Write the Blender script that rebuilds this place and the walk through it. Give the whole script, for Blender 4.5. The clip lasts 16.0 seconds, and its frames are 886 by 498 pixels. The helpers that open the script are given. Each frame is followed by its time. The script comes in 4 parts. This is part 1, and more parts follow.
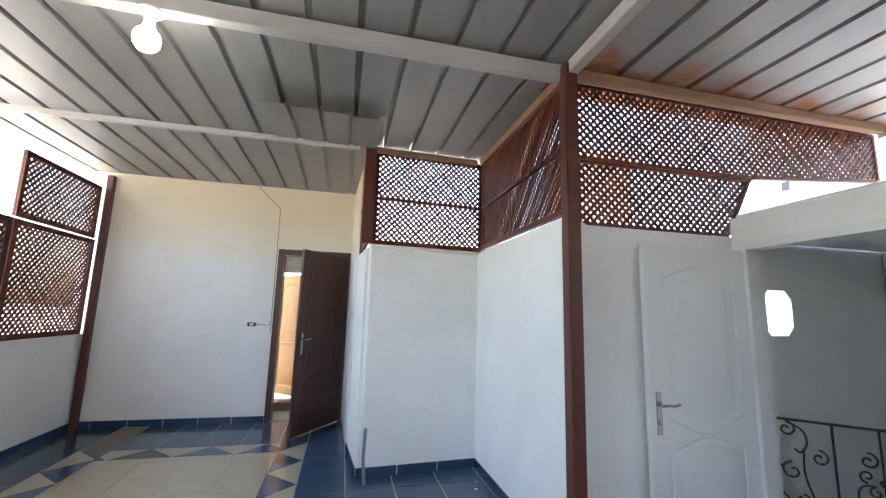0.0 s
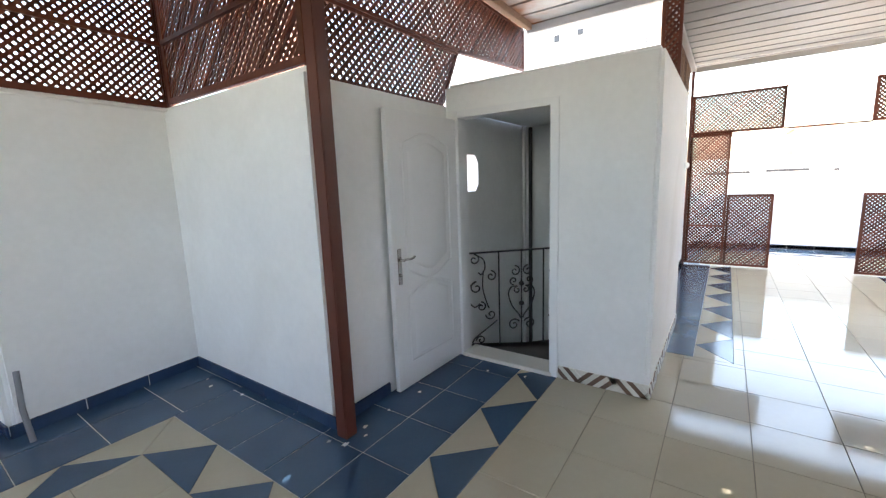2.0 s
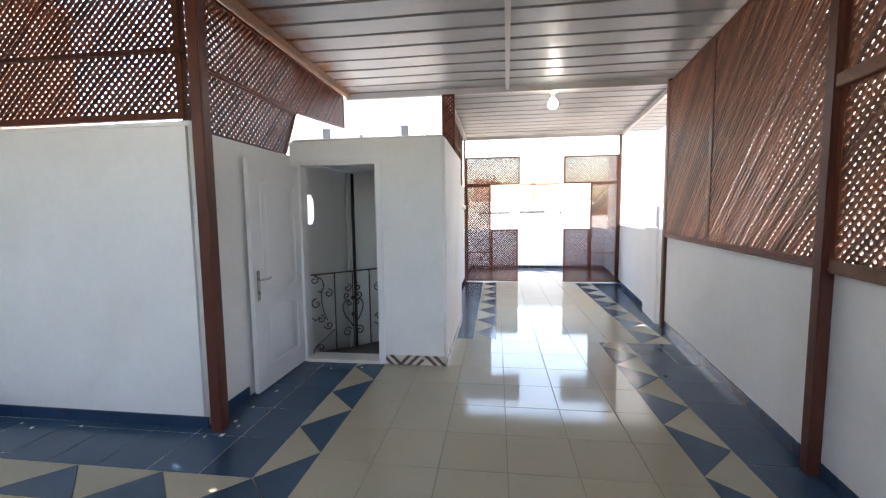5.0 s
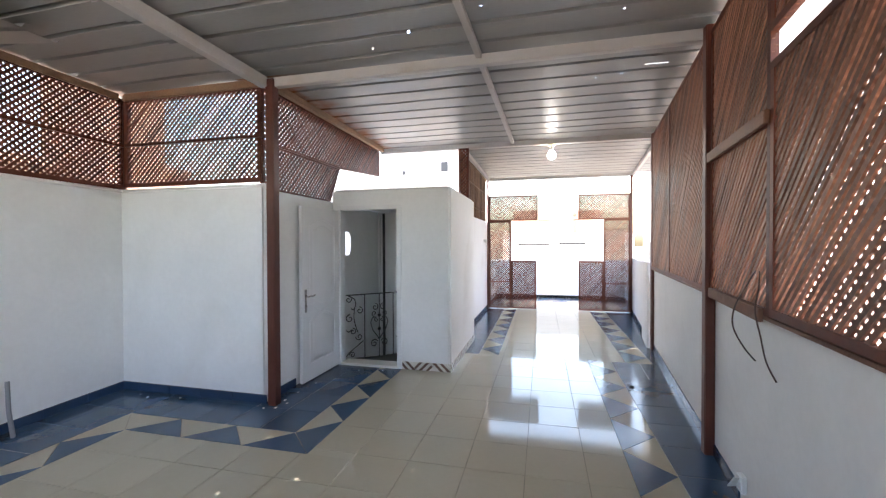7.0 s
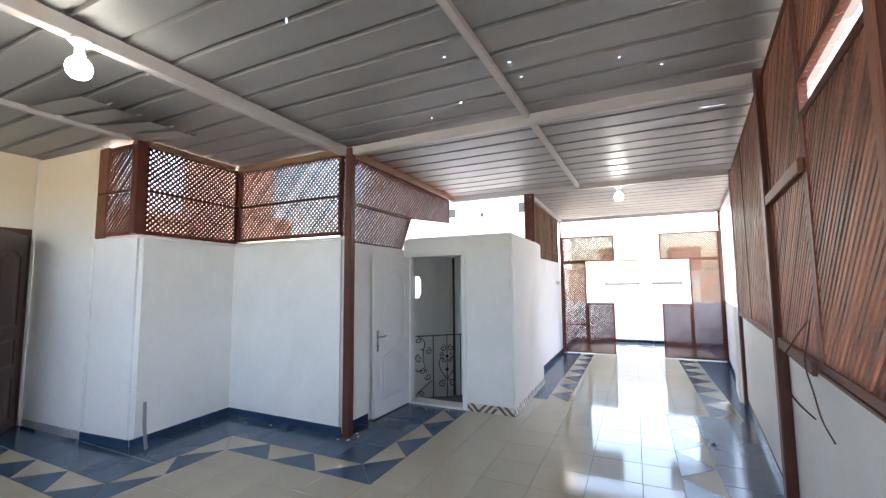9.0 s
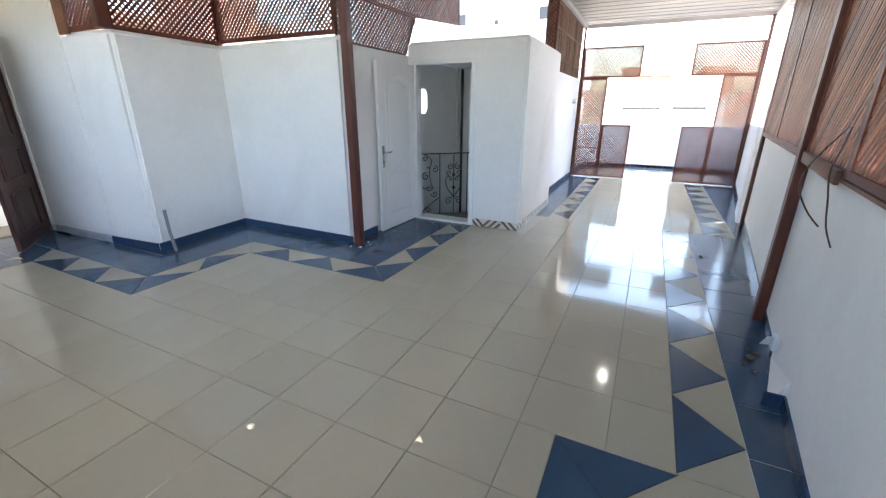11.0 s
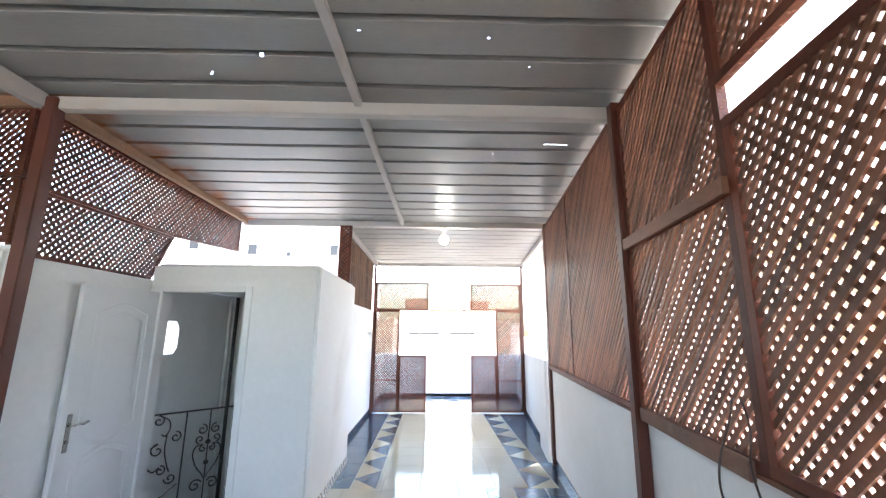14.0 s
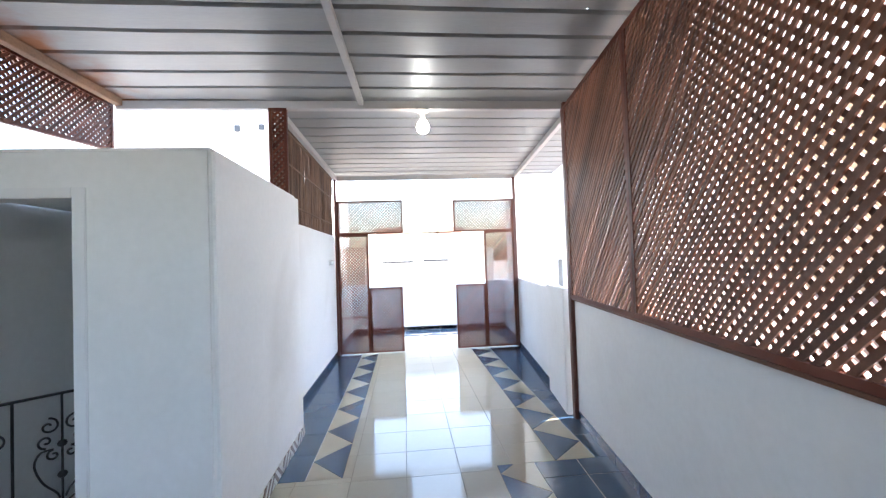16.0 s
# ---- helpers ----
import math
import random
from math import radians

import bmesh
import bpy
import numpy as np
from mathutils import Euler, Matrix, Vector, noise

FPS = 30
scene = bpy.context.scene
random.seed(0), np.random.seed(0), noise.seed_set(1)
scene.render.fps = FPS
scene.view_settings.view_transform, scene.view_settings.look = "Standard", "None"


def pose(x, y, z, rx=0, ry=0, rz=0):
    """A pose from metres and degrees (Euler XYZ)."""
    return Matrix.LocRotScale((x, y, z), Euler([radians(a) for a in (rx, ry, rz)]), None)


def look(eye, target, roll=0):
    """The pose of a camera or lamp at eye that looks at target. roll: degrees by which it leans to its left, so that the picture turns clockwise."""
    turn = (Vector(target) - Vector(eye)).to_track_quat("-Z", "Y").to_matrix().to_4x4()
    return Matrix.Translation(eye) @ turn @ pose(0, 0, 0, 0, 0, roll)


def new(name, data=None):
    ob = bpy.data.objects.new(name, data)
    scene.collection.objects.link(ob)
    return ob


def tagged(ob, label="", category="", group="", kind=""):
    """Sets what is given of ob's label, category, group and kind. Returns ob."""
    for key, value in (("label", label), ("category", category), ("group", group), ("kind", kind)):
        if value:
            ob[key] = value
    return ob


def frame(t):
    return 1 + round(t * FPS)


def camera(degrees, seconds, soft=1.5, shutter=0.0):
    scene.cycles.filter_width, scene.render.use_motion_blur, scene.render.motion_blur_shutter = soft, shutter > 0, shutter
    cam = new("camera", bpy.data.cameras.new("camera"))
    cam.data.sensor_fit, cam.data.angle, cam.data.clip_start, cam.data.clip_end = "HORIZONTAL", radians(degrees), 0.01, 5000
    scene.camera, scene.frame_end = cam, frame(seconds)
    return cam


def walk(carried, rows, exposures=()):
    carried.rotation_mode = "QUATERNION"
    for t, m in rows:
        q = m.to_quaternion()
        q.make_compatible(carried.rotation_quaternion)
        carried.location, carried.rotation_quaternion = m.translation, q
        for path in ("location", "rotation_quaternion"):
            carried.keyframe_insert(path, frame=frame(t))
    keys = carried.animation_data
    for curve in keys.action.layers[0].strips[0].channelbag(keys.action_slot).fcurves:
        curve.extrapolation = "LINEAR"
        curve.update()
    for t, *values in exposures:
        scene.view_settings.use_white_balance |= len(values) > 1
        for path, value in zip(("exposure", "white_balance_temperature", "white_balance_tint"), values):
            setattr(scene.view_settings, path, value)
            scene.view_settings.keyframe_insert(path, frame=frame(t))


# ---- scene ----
cam = camera(94.9, 16.0, soft=1.3)
PATH = [
    (0, (0.232, 0.27, 1.535), (0.691, 2.193, 1.841), 1.6),
    (0.5, (0.25, 0.365, 1.579), (1.056, 2.195, 1.644), 0.7),
    (1, (0.148, 0.39, 1.554), (1.288, 2.029, 1.444), -0.1),
    (1.5, (0.096, 0.477, 1.544), (1.487, 1.903, 1.362), 0.2),
    (2, (0.076, 0.696, 1.516), (1.695, 1.825, 1.196), -2.1),
    (2.5, (0.062, 0.889, 1.543), (1.83, 1.782, 1.267), -2.5),
    (3, (-0.008, 0.966, 1.514), (1.908, 1.466, 1.228), -2.8),
    (3.5, (-0.163, 1.009, 1.538), (1.809, 1.076, 1.214), -1.4),
    (4, (-0.427, 0.877, 1.52), (1.559, 0.944, 1.296), -1.3),
    (4.2, (-0.547, 0.818, 1.535), (1.436, 0.987, 1.329), -0.8),
    (6.3, (-1.62, 0.128, 1.539), (0.347, 0.467, 1.412), -0.7),
    (6.5, (-1.723, 0.08, 1.541), (0.235, 0.481, 1.473), -0.8),
    (7, (-1.898, -0.039, 1.587), (0.046, 0.433, 1.561), -0.2),
    (7.5, (-1.986, -0.24, 1.613), (-0.099, 0.415, 1.721), 0.4),
    (8, (-2.041, -0.352, 1.646), (-0.192, 0.366, 1.901), -0.4),
    (8.2, (-2.052, -0.367, 1.66), (-0.216, 0.365, 1.968), -0.2),
    (10.3, (-2.093, -0.311, 1.551), (-0.408, 0.731, 1.275), -0.1),
    (10.5, (-2.071, -0.305, 1.534), (-0.374, 0.688, 1.173), -0.3),
    (11, (-2.009, -0.311, 1.516), (-0.312, 0.518, 0.858), 0.3),
    (11.5, (-1.941, -0.255, 1.525), (-0.138, 0.337, 0.893), 0.8),
    (12, (-1.876, -0.193, 1.571), (0.057, 0.03, 1.108), 0.0),
    (12.5, (-1.826, -0.138, 1.633), (0.171, -0.152, 1.528), -0.7),
    (13, (-1.627, -0.156, 1.656), (0.352, -0.163, 1.949), -1.9),
    (13.5, (-1.359, -0.154, 1.696), (0.598, -0.195, 2.106), 0.2),
    (14, (-0.966, -0.04, 1.67), (0.993, -0.087, 2.07), 0.4),
    (14.5, (-0.565, -0.02, 1.661), (1.397, -0.135, 2.031), -0.1),
    (15, (-0.132, -0.105, 1.696), (1.849, -0.155, 1.967), -1.2),
    (15.5, (0.282, -0.054, 1.639), (2.248, -0.263, 1.938), 1.5),
    (16, (0.69, 0.03, 1.643), (2.681, -0.157, 1.693), -2.0),
]
EXPOSURES = [(0.0, 4.25, 6200, 11), (0.5, 4.3, 6350, 11), (1.5, 4.22, 6450, 11), (2.0, 4.08, 6600, 11), (2.5, 4.11, 6750, 11), (3.0, 3.9, 6900, 11), (4.0, 3.88, 6500, 12), (6.5, 3.92, 6500, 14), (8.0, 4.04, 6450, 14), (11.0, 4.25, 6100, 11), (11.5, 4.42, 6200, 11), (12.5, 4.38, 6150, 11), (14.5, 4.4, 6050, 10), (16.0, 4.01, 5850, 11)]
walk(cam, [(t, look(eye, target, roll)) for t, eye, target, roll in PATH], EXPOSURES)

# ---- light ----
world = bpy.data.worlds.new("world")
scene.world = world
world.use_nodes = True
SUN_EL, SUN_AZ = radians(70), radians(172)
wt = world.node_tree
sky = wt.nodes.new("ShaderNodeTexSky")
sky.sky_type, sky.sun_disc, sky.sun_elevation, sky.sun_rotation = "NISHITA", False, SUN_EL, SUN_AZ
sky.air_density, sky.dust_density = 1.5, 4.0
wt.nodes["Background"].inputs[1].default_value = 0.11
wt.links.new(sky.outputs[0], wt.nodes["Background"].inputs[0])
sun = new("sun", bpy.data.lights.new("sun", "SUN"))
sun.data.energy, sun.data.angle, sun.data.color = 2.6, radians(0.6), (1, 0.97, 0.93)
sun_dir = Vector((math.sin(SUN_AZ) * math.cos(SUN_EL), math.cos(SUN_AZ) * math.cos(SUN_EL), math.sin(SUN_EL)))
sun.matrix_world = look(sun_dir * 30, (0, 0, 0))


# ---- materials ----
def material(name, colour, rough=0.5, metal=0.0, vary=0.12, scale=3.0, fine=60.0, bump=0.15, stain=None, stain_amount=0.0, island=0.0, rand=0.0, spec=0.5, stretch=None, coat=0.0):
    m = bpy.data.materials.new(name)
    m.use_nodes = True
    t = m.node_tree
    b = t.nodes["Principled BSDF"]
    b.inputs["Roughness"].default_value, b.inputs["Metallic"].default_value = rough, metal
    b.inputs["Specular IOR Level"].default_value = spec
    b.inputs["Coat Weight"].default_value, b.inputs["Coat Roughness"].default_value = coat, 0.04
    link = t.links.new
    geo = t.nodes.new("ShaderNodeTexCoord")
    where = geo.outputs["Object"]
    if stretch:
        mp = t.nodes.new("ShaderNodeMapping")
        mp.inputs["Scale"].default_value = stretch
        link(where, mp.inputs[0])
        where = mp.outputs[0]
    big, small = t.nodes.new("ShaderNodeTexNoise"), t.nodes.new("ShaderNodeTexNoise")
    big.inputs["Scale"].default_value, small.inputs["Scale"].default_value = scale, fine
    big.inputs["Detail"].default_value, small.inputs["Detail"].default_value = 6, 4
    link(where, big.inputs[0]), link(where, small.inputs[0])
    mixn = t.nodes.new("ShaderNodeMath")
    mixn.operation = "MULTIPLY_ADD"
    mixn.inputs[1].default_value, mixn.inputs[2].default_value = 0.35, 0.0
    link(small.outputs[0], mixn.inputs[0])
    add = t.nodes.new("ShaderNodeMath")
    add.operation = "MULTIPLY_ADD"
    add.inputs[1].default_value = 0.65
    link(big.outputs[0], add.inputs[0]), link(mixn.outputs[0], add.inputs[2])
    level = add.outputs[0]
    if rand or island:
        src = t.nodes.new("ShaderNodeObjectInfo").outputs["Random"] if rand else t.nodes.new("ShaderNodeNewGeometry").outputs["Random Per Island"]
        r = t.nodes.new("ShaderNodeMath")
        r.operation = "MULTIPLY_ADD"
        r.inputs[1].default_value = rand or island
        link(src, r.inputs[0]), link(level, r.inputs[2])
        sub = t.nodes.new("ShaderNodeMath")
        sub.operation = "SUBTRACT"
        sub.inputs[1].default_value = (rand or island) / 2
        link(r.outputs[0], sub.inputs[0])
        level = sub.outputs[0]
    ramp = t.nodes.new("ShaderNodeValToRGB")
    lo, hi = [max(0, c * (1 - vary)) for c in colour], [min(1, c * (1 + vary)) for c in colour]
    ramp.color_ramp.elements[0].position, ramp.color_ramp.elements[1].position = 0.25, 0.75
    ramp.color_ramp.elements[0].color, ramp.color_ramp.elements[1].color = (*lo, 1), (*hi, 1)
    link(level, ramp.inputs[0])
    out = ramp.outputs[0]
    if stain:
        sn = t.nodes.new("ShaderNodeTexNoise")
        sn.inputs["Scale"].default_value, sn.inputs["Detail"].default_value, sn.inputs["Distortion"].default_value = scale * 0.6, 9, 0.6
        link(where, sn.inputs[0])
        sr = t.nodes.new("ShaderNodeMapRange")
        sr.inputs[1].default_value, sr.inputs[2].default_value = 0.55, 0.75
        sr.inputs[4].default_value = stain_amount
        link(sn.outputs[0], sr.inputs[0])
        mx = t.nodes.new("ShaderNodeMix")
        mx.data_type = "RGBA"
        link(sr.outputs[0], mx.inputs[0]), link(out, mx.inputs[6])
        mx.inputs[7].default_value = (*stain, 1)
        out = mx.outputs[2]
    link(out, b.inputs["Base Color"])
    rr = t.nodes.new("ShaderNodeMapRange")
    rr.inputs[3].default_value, rr.inputs[4].default_value = rough * 0.8, min(1, rough * 1.2)
    link(big.outputs[0], rr.inputs[0]), link(rr.outputs[0], b.inputs["Roughness"])
    if bump:
        bp = t.nodes.new("ShaderNodeBump")
        bp.inputs["Strength"].default_value, bp.inputs["Distance"].default_value = bump, 0.004
        link(add.outputs[0], bp.inputs["Height"]), link(bp.outputs[0], b.inputs["Normal"])
    return m


PLASTER = material("white_plaster", (0.84, 0.84, 0.83), 0.7, vary=0.065, scale=1.4, fine=22, bump=0.45, stain=(0.6, 0.58, 0.54), stain_amount=0.3)
CREAM = material("cream_plaster", (0.78, 0.71, 0.58), 0.8, vary=0.04, scale=1.2, fine=35, bump=0.25, stain=(0.6, 0.5, 0.38), stain_amount=0.2)
WOOD_DARK = material("dark_brown_painted_wood", (0.11, 0.03, 0.016), 0.5, spec=0.25, vary=0.4, scale=4, fine=70, bump=0.3, rand=0.6, stain=(0.2, 0.085, 0.04), stain_amount=0.45)
# Lighter copy for the south screens; their sunlit warmth is in the colour.
WOOD = material("brown_painted_wood", (0.175, 0.075, 0.044), 0.5, spec=0.3, vary=0.5, scale=4, fine=70, bump=0.4, rand=0.5, stain=(0.27, 0.12, 0.06), stain_amount=0.45)
STEEL_BROWN = material("brown_painted_steel", (0.1, 0.029, 0.018), 0.4, vary=0.2, scale=5, fine=90, bump=0.12, stain=(0.14, 0.055, 0.03), stain_amount=0.4)
BEAM = material("grey_white_painted_steel", (0.48, 0.47, 0.45), 0.5, vary=0.08, scale=3, fine=60, bump=0.15, stain=(0.42, 0.3, 0.2), stain_amount=0.5)
RUSTY = material("rusty_timber", (0.3, 0.185, 0.11), 0.75, vary=0.35, scale=2.2, fine=60, bump=0.4, stain=(0.3, 0.09, 0.025), stain_amount=0.9)
WORN = material("worn_brown_board", (0.17, 0.085, 0.055), 0.7, vary=0.4, scale=6, fine=80, bump=0.4, stain=(0.36, 0.27, 0.2), stain_amount=0.6)
SPLASH = material("dried_white_paint", (0.7, 0.69, 0.66), 0.6, vary=0.1, scale=9, fine=80, bump=0.3)
SHEET = material("galvanised_sheet", (0.29, 0.295, 0.285), 0.42, metal=0.15, vary=0.12, scale=1.5, fine=25, bump=0.45, stain=(0.4, 0.36, 0.3), stain_amount=0.4, stretch=(3, 0.5, 1))
TILE = material("beige_tile", (0.41, 0.37, 0.272), 0.085, spec=0.36, vary=0.05, scale=2, fine=25, bump=0.01, rand=0.25)
BLUE = material("blue_tile", (0.037, 0.074, 0.127), 0.16, vary=0.16, scale=3, fine=40, bump=0.02, rand=0.3)
SKIRT = material("blue_skirting_tile", (0.026, 0.053, 0.108), 0.2, vary=0.16, scale=3, fine=40, bump=0.02, rand=0.3)
GROUT = material("grout", (0.19, 0.16, 0.12), 0.8, vary=0.3, scale=2.5, fine=80, bump=0.2, stain=(0.4, 0.355, 0.26), stain_amount=0.95)
MOSAIC_W = material("white_marble_chip", (0.7, 0.67, 0.6), 0.3, vary=0.06, rand=0.3)
MOSAIC_B = material("brown_marble_chip", (0.17, 0.1, 0.065), 0.3, vary=0.2, rand=0.5)
WHITE_DOOR = material("white_door_paint", (0.8, 0.8, 0.8), 0.35, vary=0.03, scale=2, fine=30, bump=0.05)
DARK_DOOR = material("dark_brown_door", (0.075, 0.032, 0.025), 0.35, vary=0.25, scale=3, fine=40, bump=0.1, stretch=(1, 1, 0.15))
CHROME = material("brushed_metal", (0.6, 0.58, 0.55), 0.25, metal=1.0, vary=0.05, bump=0)
IRON = material("black_wrought_iron", (0.025, 0.024, 0.025), 0.45, vary=0.2, bump=0.1)
DARK = material("dark_stair_tread", (0.09, 0.08, 0.075), 0.6, vary=0.2, bump=0.2)
REED = material("dry_reed", (0.17, 0.1, 0.062), 0.8, vary=0.35, scale=6, fine=60, bump=0.4, island=0.5)
PIPE = material("grey_pipe", (0.22, 0.22, 0.23), 0.5, vary=0.15)
CABLE = material("brown_cable", (0.05, 0.025, 0.02), 0.5, vary=0.1)
PLASTIC = material("white_plastic", (0.75, 0.75, 0.73), 0.35, vary=0.02, bump=0)
HONEY = material("honey_wood", (0.5, 0.27, 0.09), 0.4, vary=0.2, stretch=(1, 1, 0.15))
CONCRETE = material("broken_plaster", (0.1, 0.09, 0.08), 0.9, vary=0.3, scale=9, fine=80, bump=0.6)
HOUSE_W = material("whitewashed_house", (0.72, 0.68, 0.62), 0.85, vary=0.08, scale=0.3, fine=6, bump=0.3)
PALE_JOINT = material("pale_joint", (0.55, 0.54, 0.52), 0.8, vary=0.2, scale=6, fine=50, bump=0.2)
HOUSE_O = material("ochre_house", (0.48, 0.29, 0.15), 0.85, vary=0.15, scale=0.3, fine=6, bump=0.3)
HOUSE_D = material("dark_brown_house", (0.09, 0.05, 0.035), 0.9, vary=0.2, scale=0.4, fine=8, bump=0.3)
HOUSE_B = material("red_brick_house", (0.36, 0.22, 0.15), 0.85, vary=0.2, scale=0.4, fine=8, bump=0.3)
GLASS_D = material("dark_window", (0.04, 0.04, 0.042), 0.45, vary=0.1, bump=0)
SHUTTER = material("pale_ochre_shutter", (0.6, 0.47, 0.32), 0.7, vary=0.1, scale=2, fine=20)
HOUSE_T = material("tan_house", (0.5, 0.4, 0.31), 0.85, vary=0.15, scale=0.3, fine=6, bump=0.3)
SAND = material("sandy_ground", (0.27, 0.24, 0.2), 0.95, vary=0.2, scale=0.02, fine=0.6, bump=0.2)


def rusted_end(m, y0, y1, x0):
    """Rust that creeps along a sheet from its end at y1, east of x0."""
    t = m.node_tree
    link = t.links.new
    base = t.nodes["Principled BSDF"].inputs["Base Color"]
    hue = base.links[0].from_socket
    co = t.nodes.new("ShaderNodeTexCoord")
    xyz = t.nodes.new("ShaderNodeSeparateXYZ")
    link(co.outputs["Object"], xyz.inputs[0])
    reach = t.nodes.new("ShaderNodeMapRange")
    reach.inputs[1].default_value, reach.inputs[2].default_value = y0, y1
    link(xyz.outputs[1], reach.inputs[0])
    east = t.nodes.new("ShaderNodeMath")
    east.operation = "GREATER_THAN"
    east.inputs[1].default_value = x0
    link(xyz.outputs[0], east.inputs[0])
    patch = t.nodes.new("ShaderNodeTexNoise")
    patch.inputs["Scale"].default_value, patch.inputs["Detail"].default_value = 4.5, 6
    link(co.outputs["Object"], patch.inputs[0])
    mul, cut = t.nodes.new("ShaderNodeMath"), t.nodes.new("ShaderNodeMath")
    mul.operation, cut.operation = "MULTIPLY", "MULTIPLY"
    link(reach.outputs[0], mul.inputs[0]), link(patch.outputs[0], mul.inputs[1])
    step = t.nodes.new("ShaderNodeMapRange")
    step.inputs[1].default_value, step.inputs[2].default_value = 0.22, 0.5
    link(mul.outputs[0], step.inputs[0])
    link(step.outputs[0], cut.inputs[0]), link(east.outputs[0], cut.inputs[1])
    mx = t.nodes.new("ShaderNodeMix")
    mx.data_type = "RGBA"
    link(cut.outputs[0], mx.inputs[0]), link(hue, mx.inputs[6])
    mx.inputs[7].default_value = (0.27, 0.1, 0.035, 1)
    link(mx.outputs[2], base)


SHEET_OLD = material("galvanised_sheet_rusted_at_the_end", (0.29, 0.295, 0.285), 0.42, metal=0.15, vary=0.12, scale=1.5, fine=25, bump=0.45, stain=(0.4, 0.36, 0.3), stain_amount=0.4, stretch=(3, 0.5, 1))
rusted_end(SHEET_OLD, 2.0, 2.62, 1.6)


def two_tone(name, hue, z0, z1):
    """White plaster that turns to another colour above a ragged edge between z0 and z1."""
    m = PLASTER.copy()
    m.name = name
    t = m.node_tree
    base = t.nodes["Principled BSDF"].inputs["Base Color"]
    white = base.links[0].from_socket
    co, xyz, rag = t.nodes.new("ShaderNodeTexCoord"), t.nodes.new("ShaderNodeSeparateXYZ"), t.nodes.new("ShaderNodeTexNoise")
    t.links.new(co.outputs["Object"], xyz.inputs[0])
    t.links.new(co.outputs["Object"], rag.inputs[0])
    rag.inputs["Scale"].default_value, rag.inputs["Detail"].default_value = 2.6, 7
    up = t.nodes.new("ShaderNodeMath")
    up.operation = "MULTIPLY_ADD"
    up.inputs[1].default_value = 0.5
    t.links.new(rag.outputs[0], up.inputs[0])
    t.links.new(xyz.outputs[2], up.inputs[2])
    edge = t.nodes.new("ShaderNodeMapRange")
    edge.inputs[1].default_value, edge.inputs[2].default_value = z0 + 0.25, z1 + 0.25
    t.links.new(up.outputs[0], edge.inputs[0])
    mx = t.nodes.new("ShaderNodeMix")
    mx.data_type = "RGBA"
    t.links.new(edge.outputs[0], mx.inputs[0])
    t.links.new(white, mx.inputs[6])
    mx.inputs[7].default_value = (*hue, 1)
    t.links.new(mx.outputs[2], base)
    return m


TWO_TONE = two_tone("white_to_cream_plaster", (0.8, 0.7, 0.52), 2.1, 2.9)


def glow(name, colour, power):
    m = bpy.data.materials.new(name)
    m.use_nodes = True
    b = m.node_tree.nodes["Principled BSDF"]
    b.inputs["Base Color"].default_value = (0.9, 0.9, 0.9, 1)
    b.inputs["Emission Color"].default_value, b.inputs["Emission Strength"].default_value = (*colour, 1), power
    return m


BULB = glow("lit_bulb", (1.0, 0.93, 0.8), 5.0)


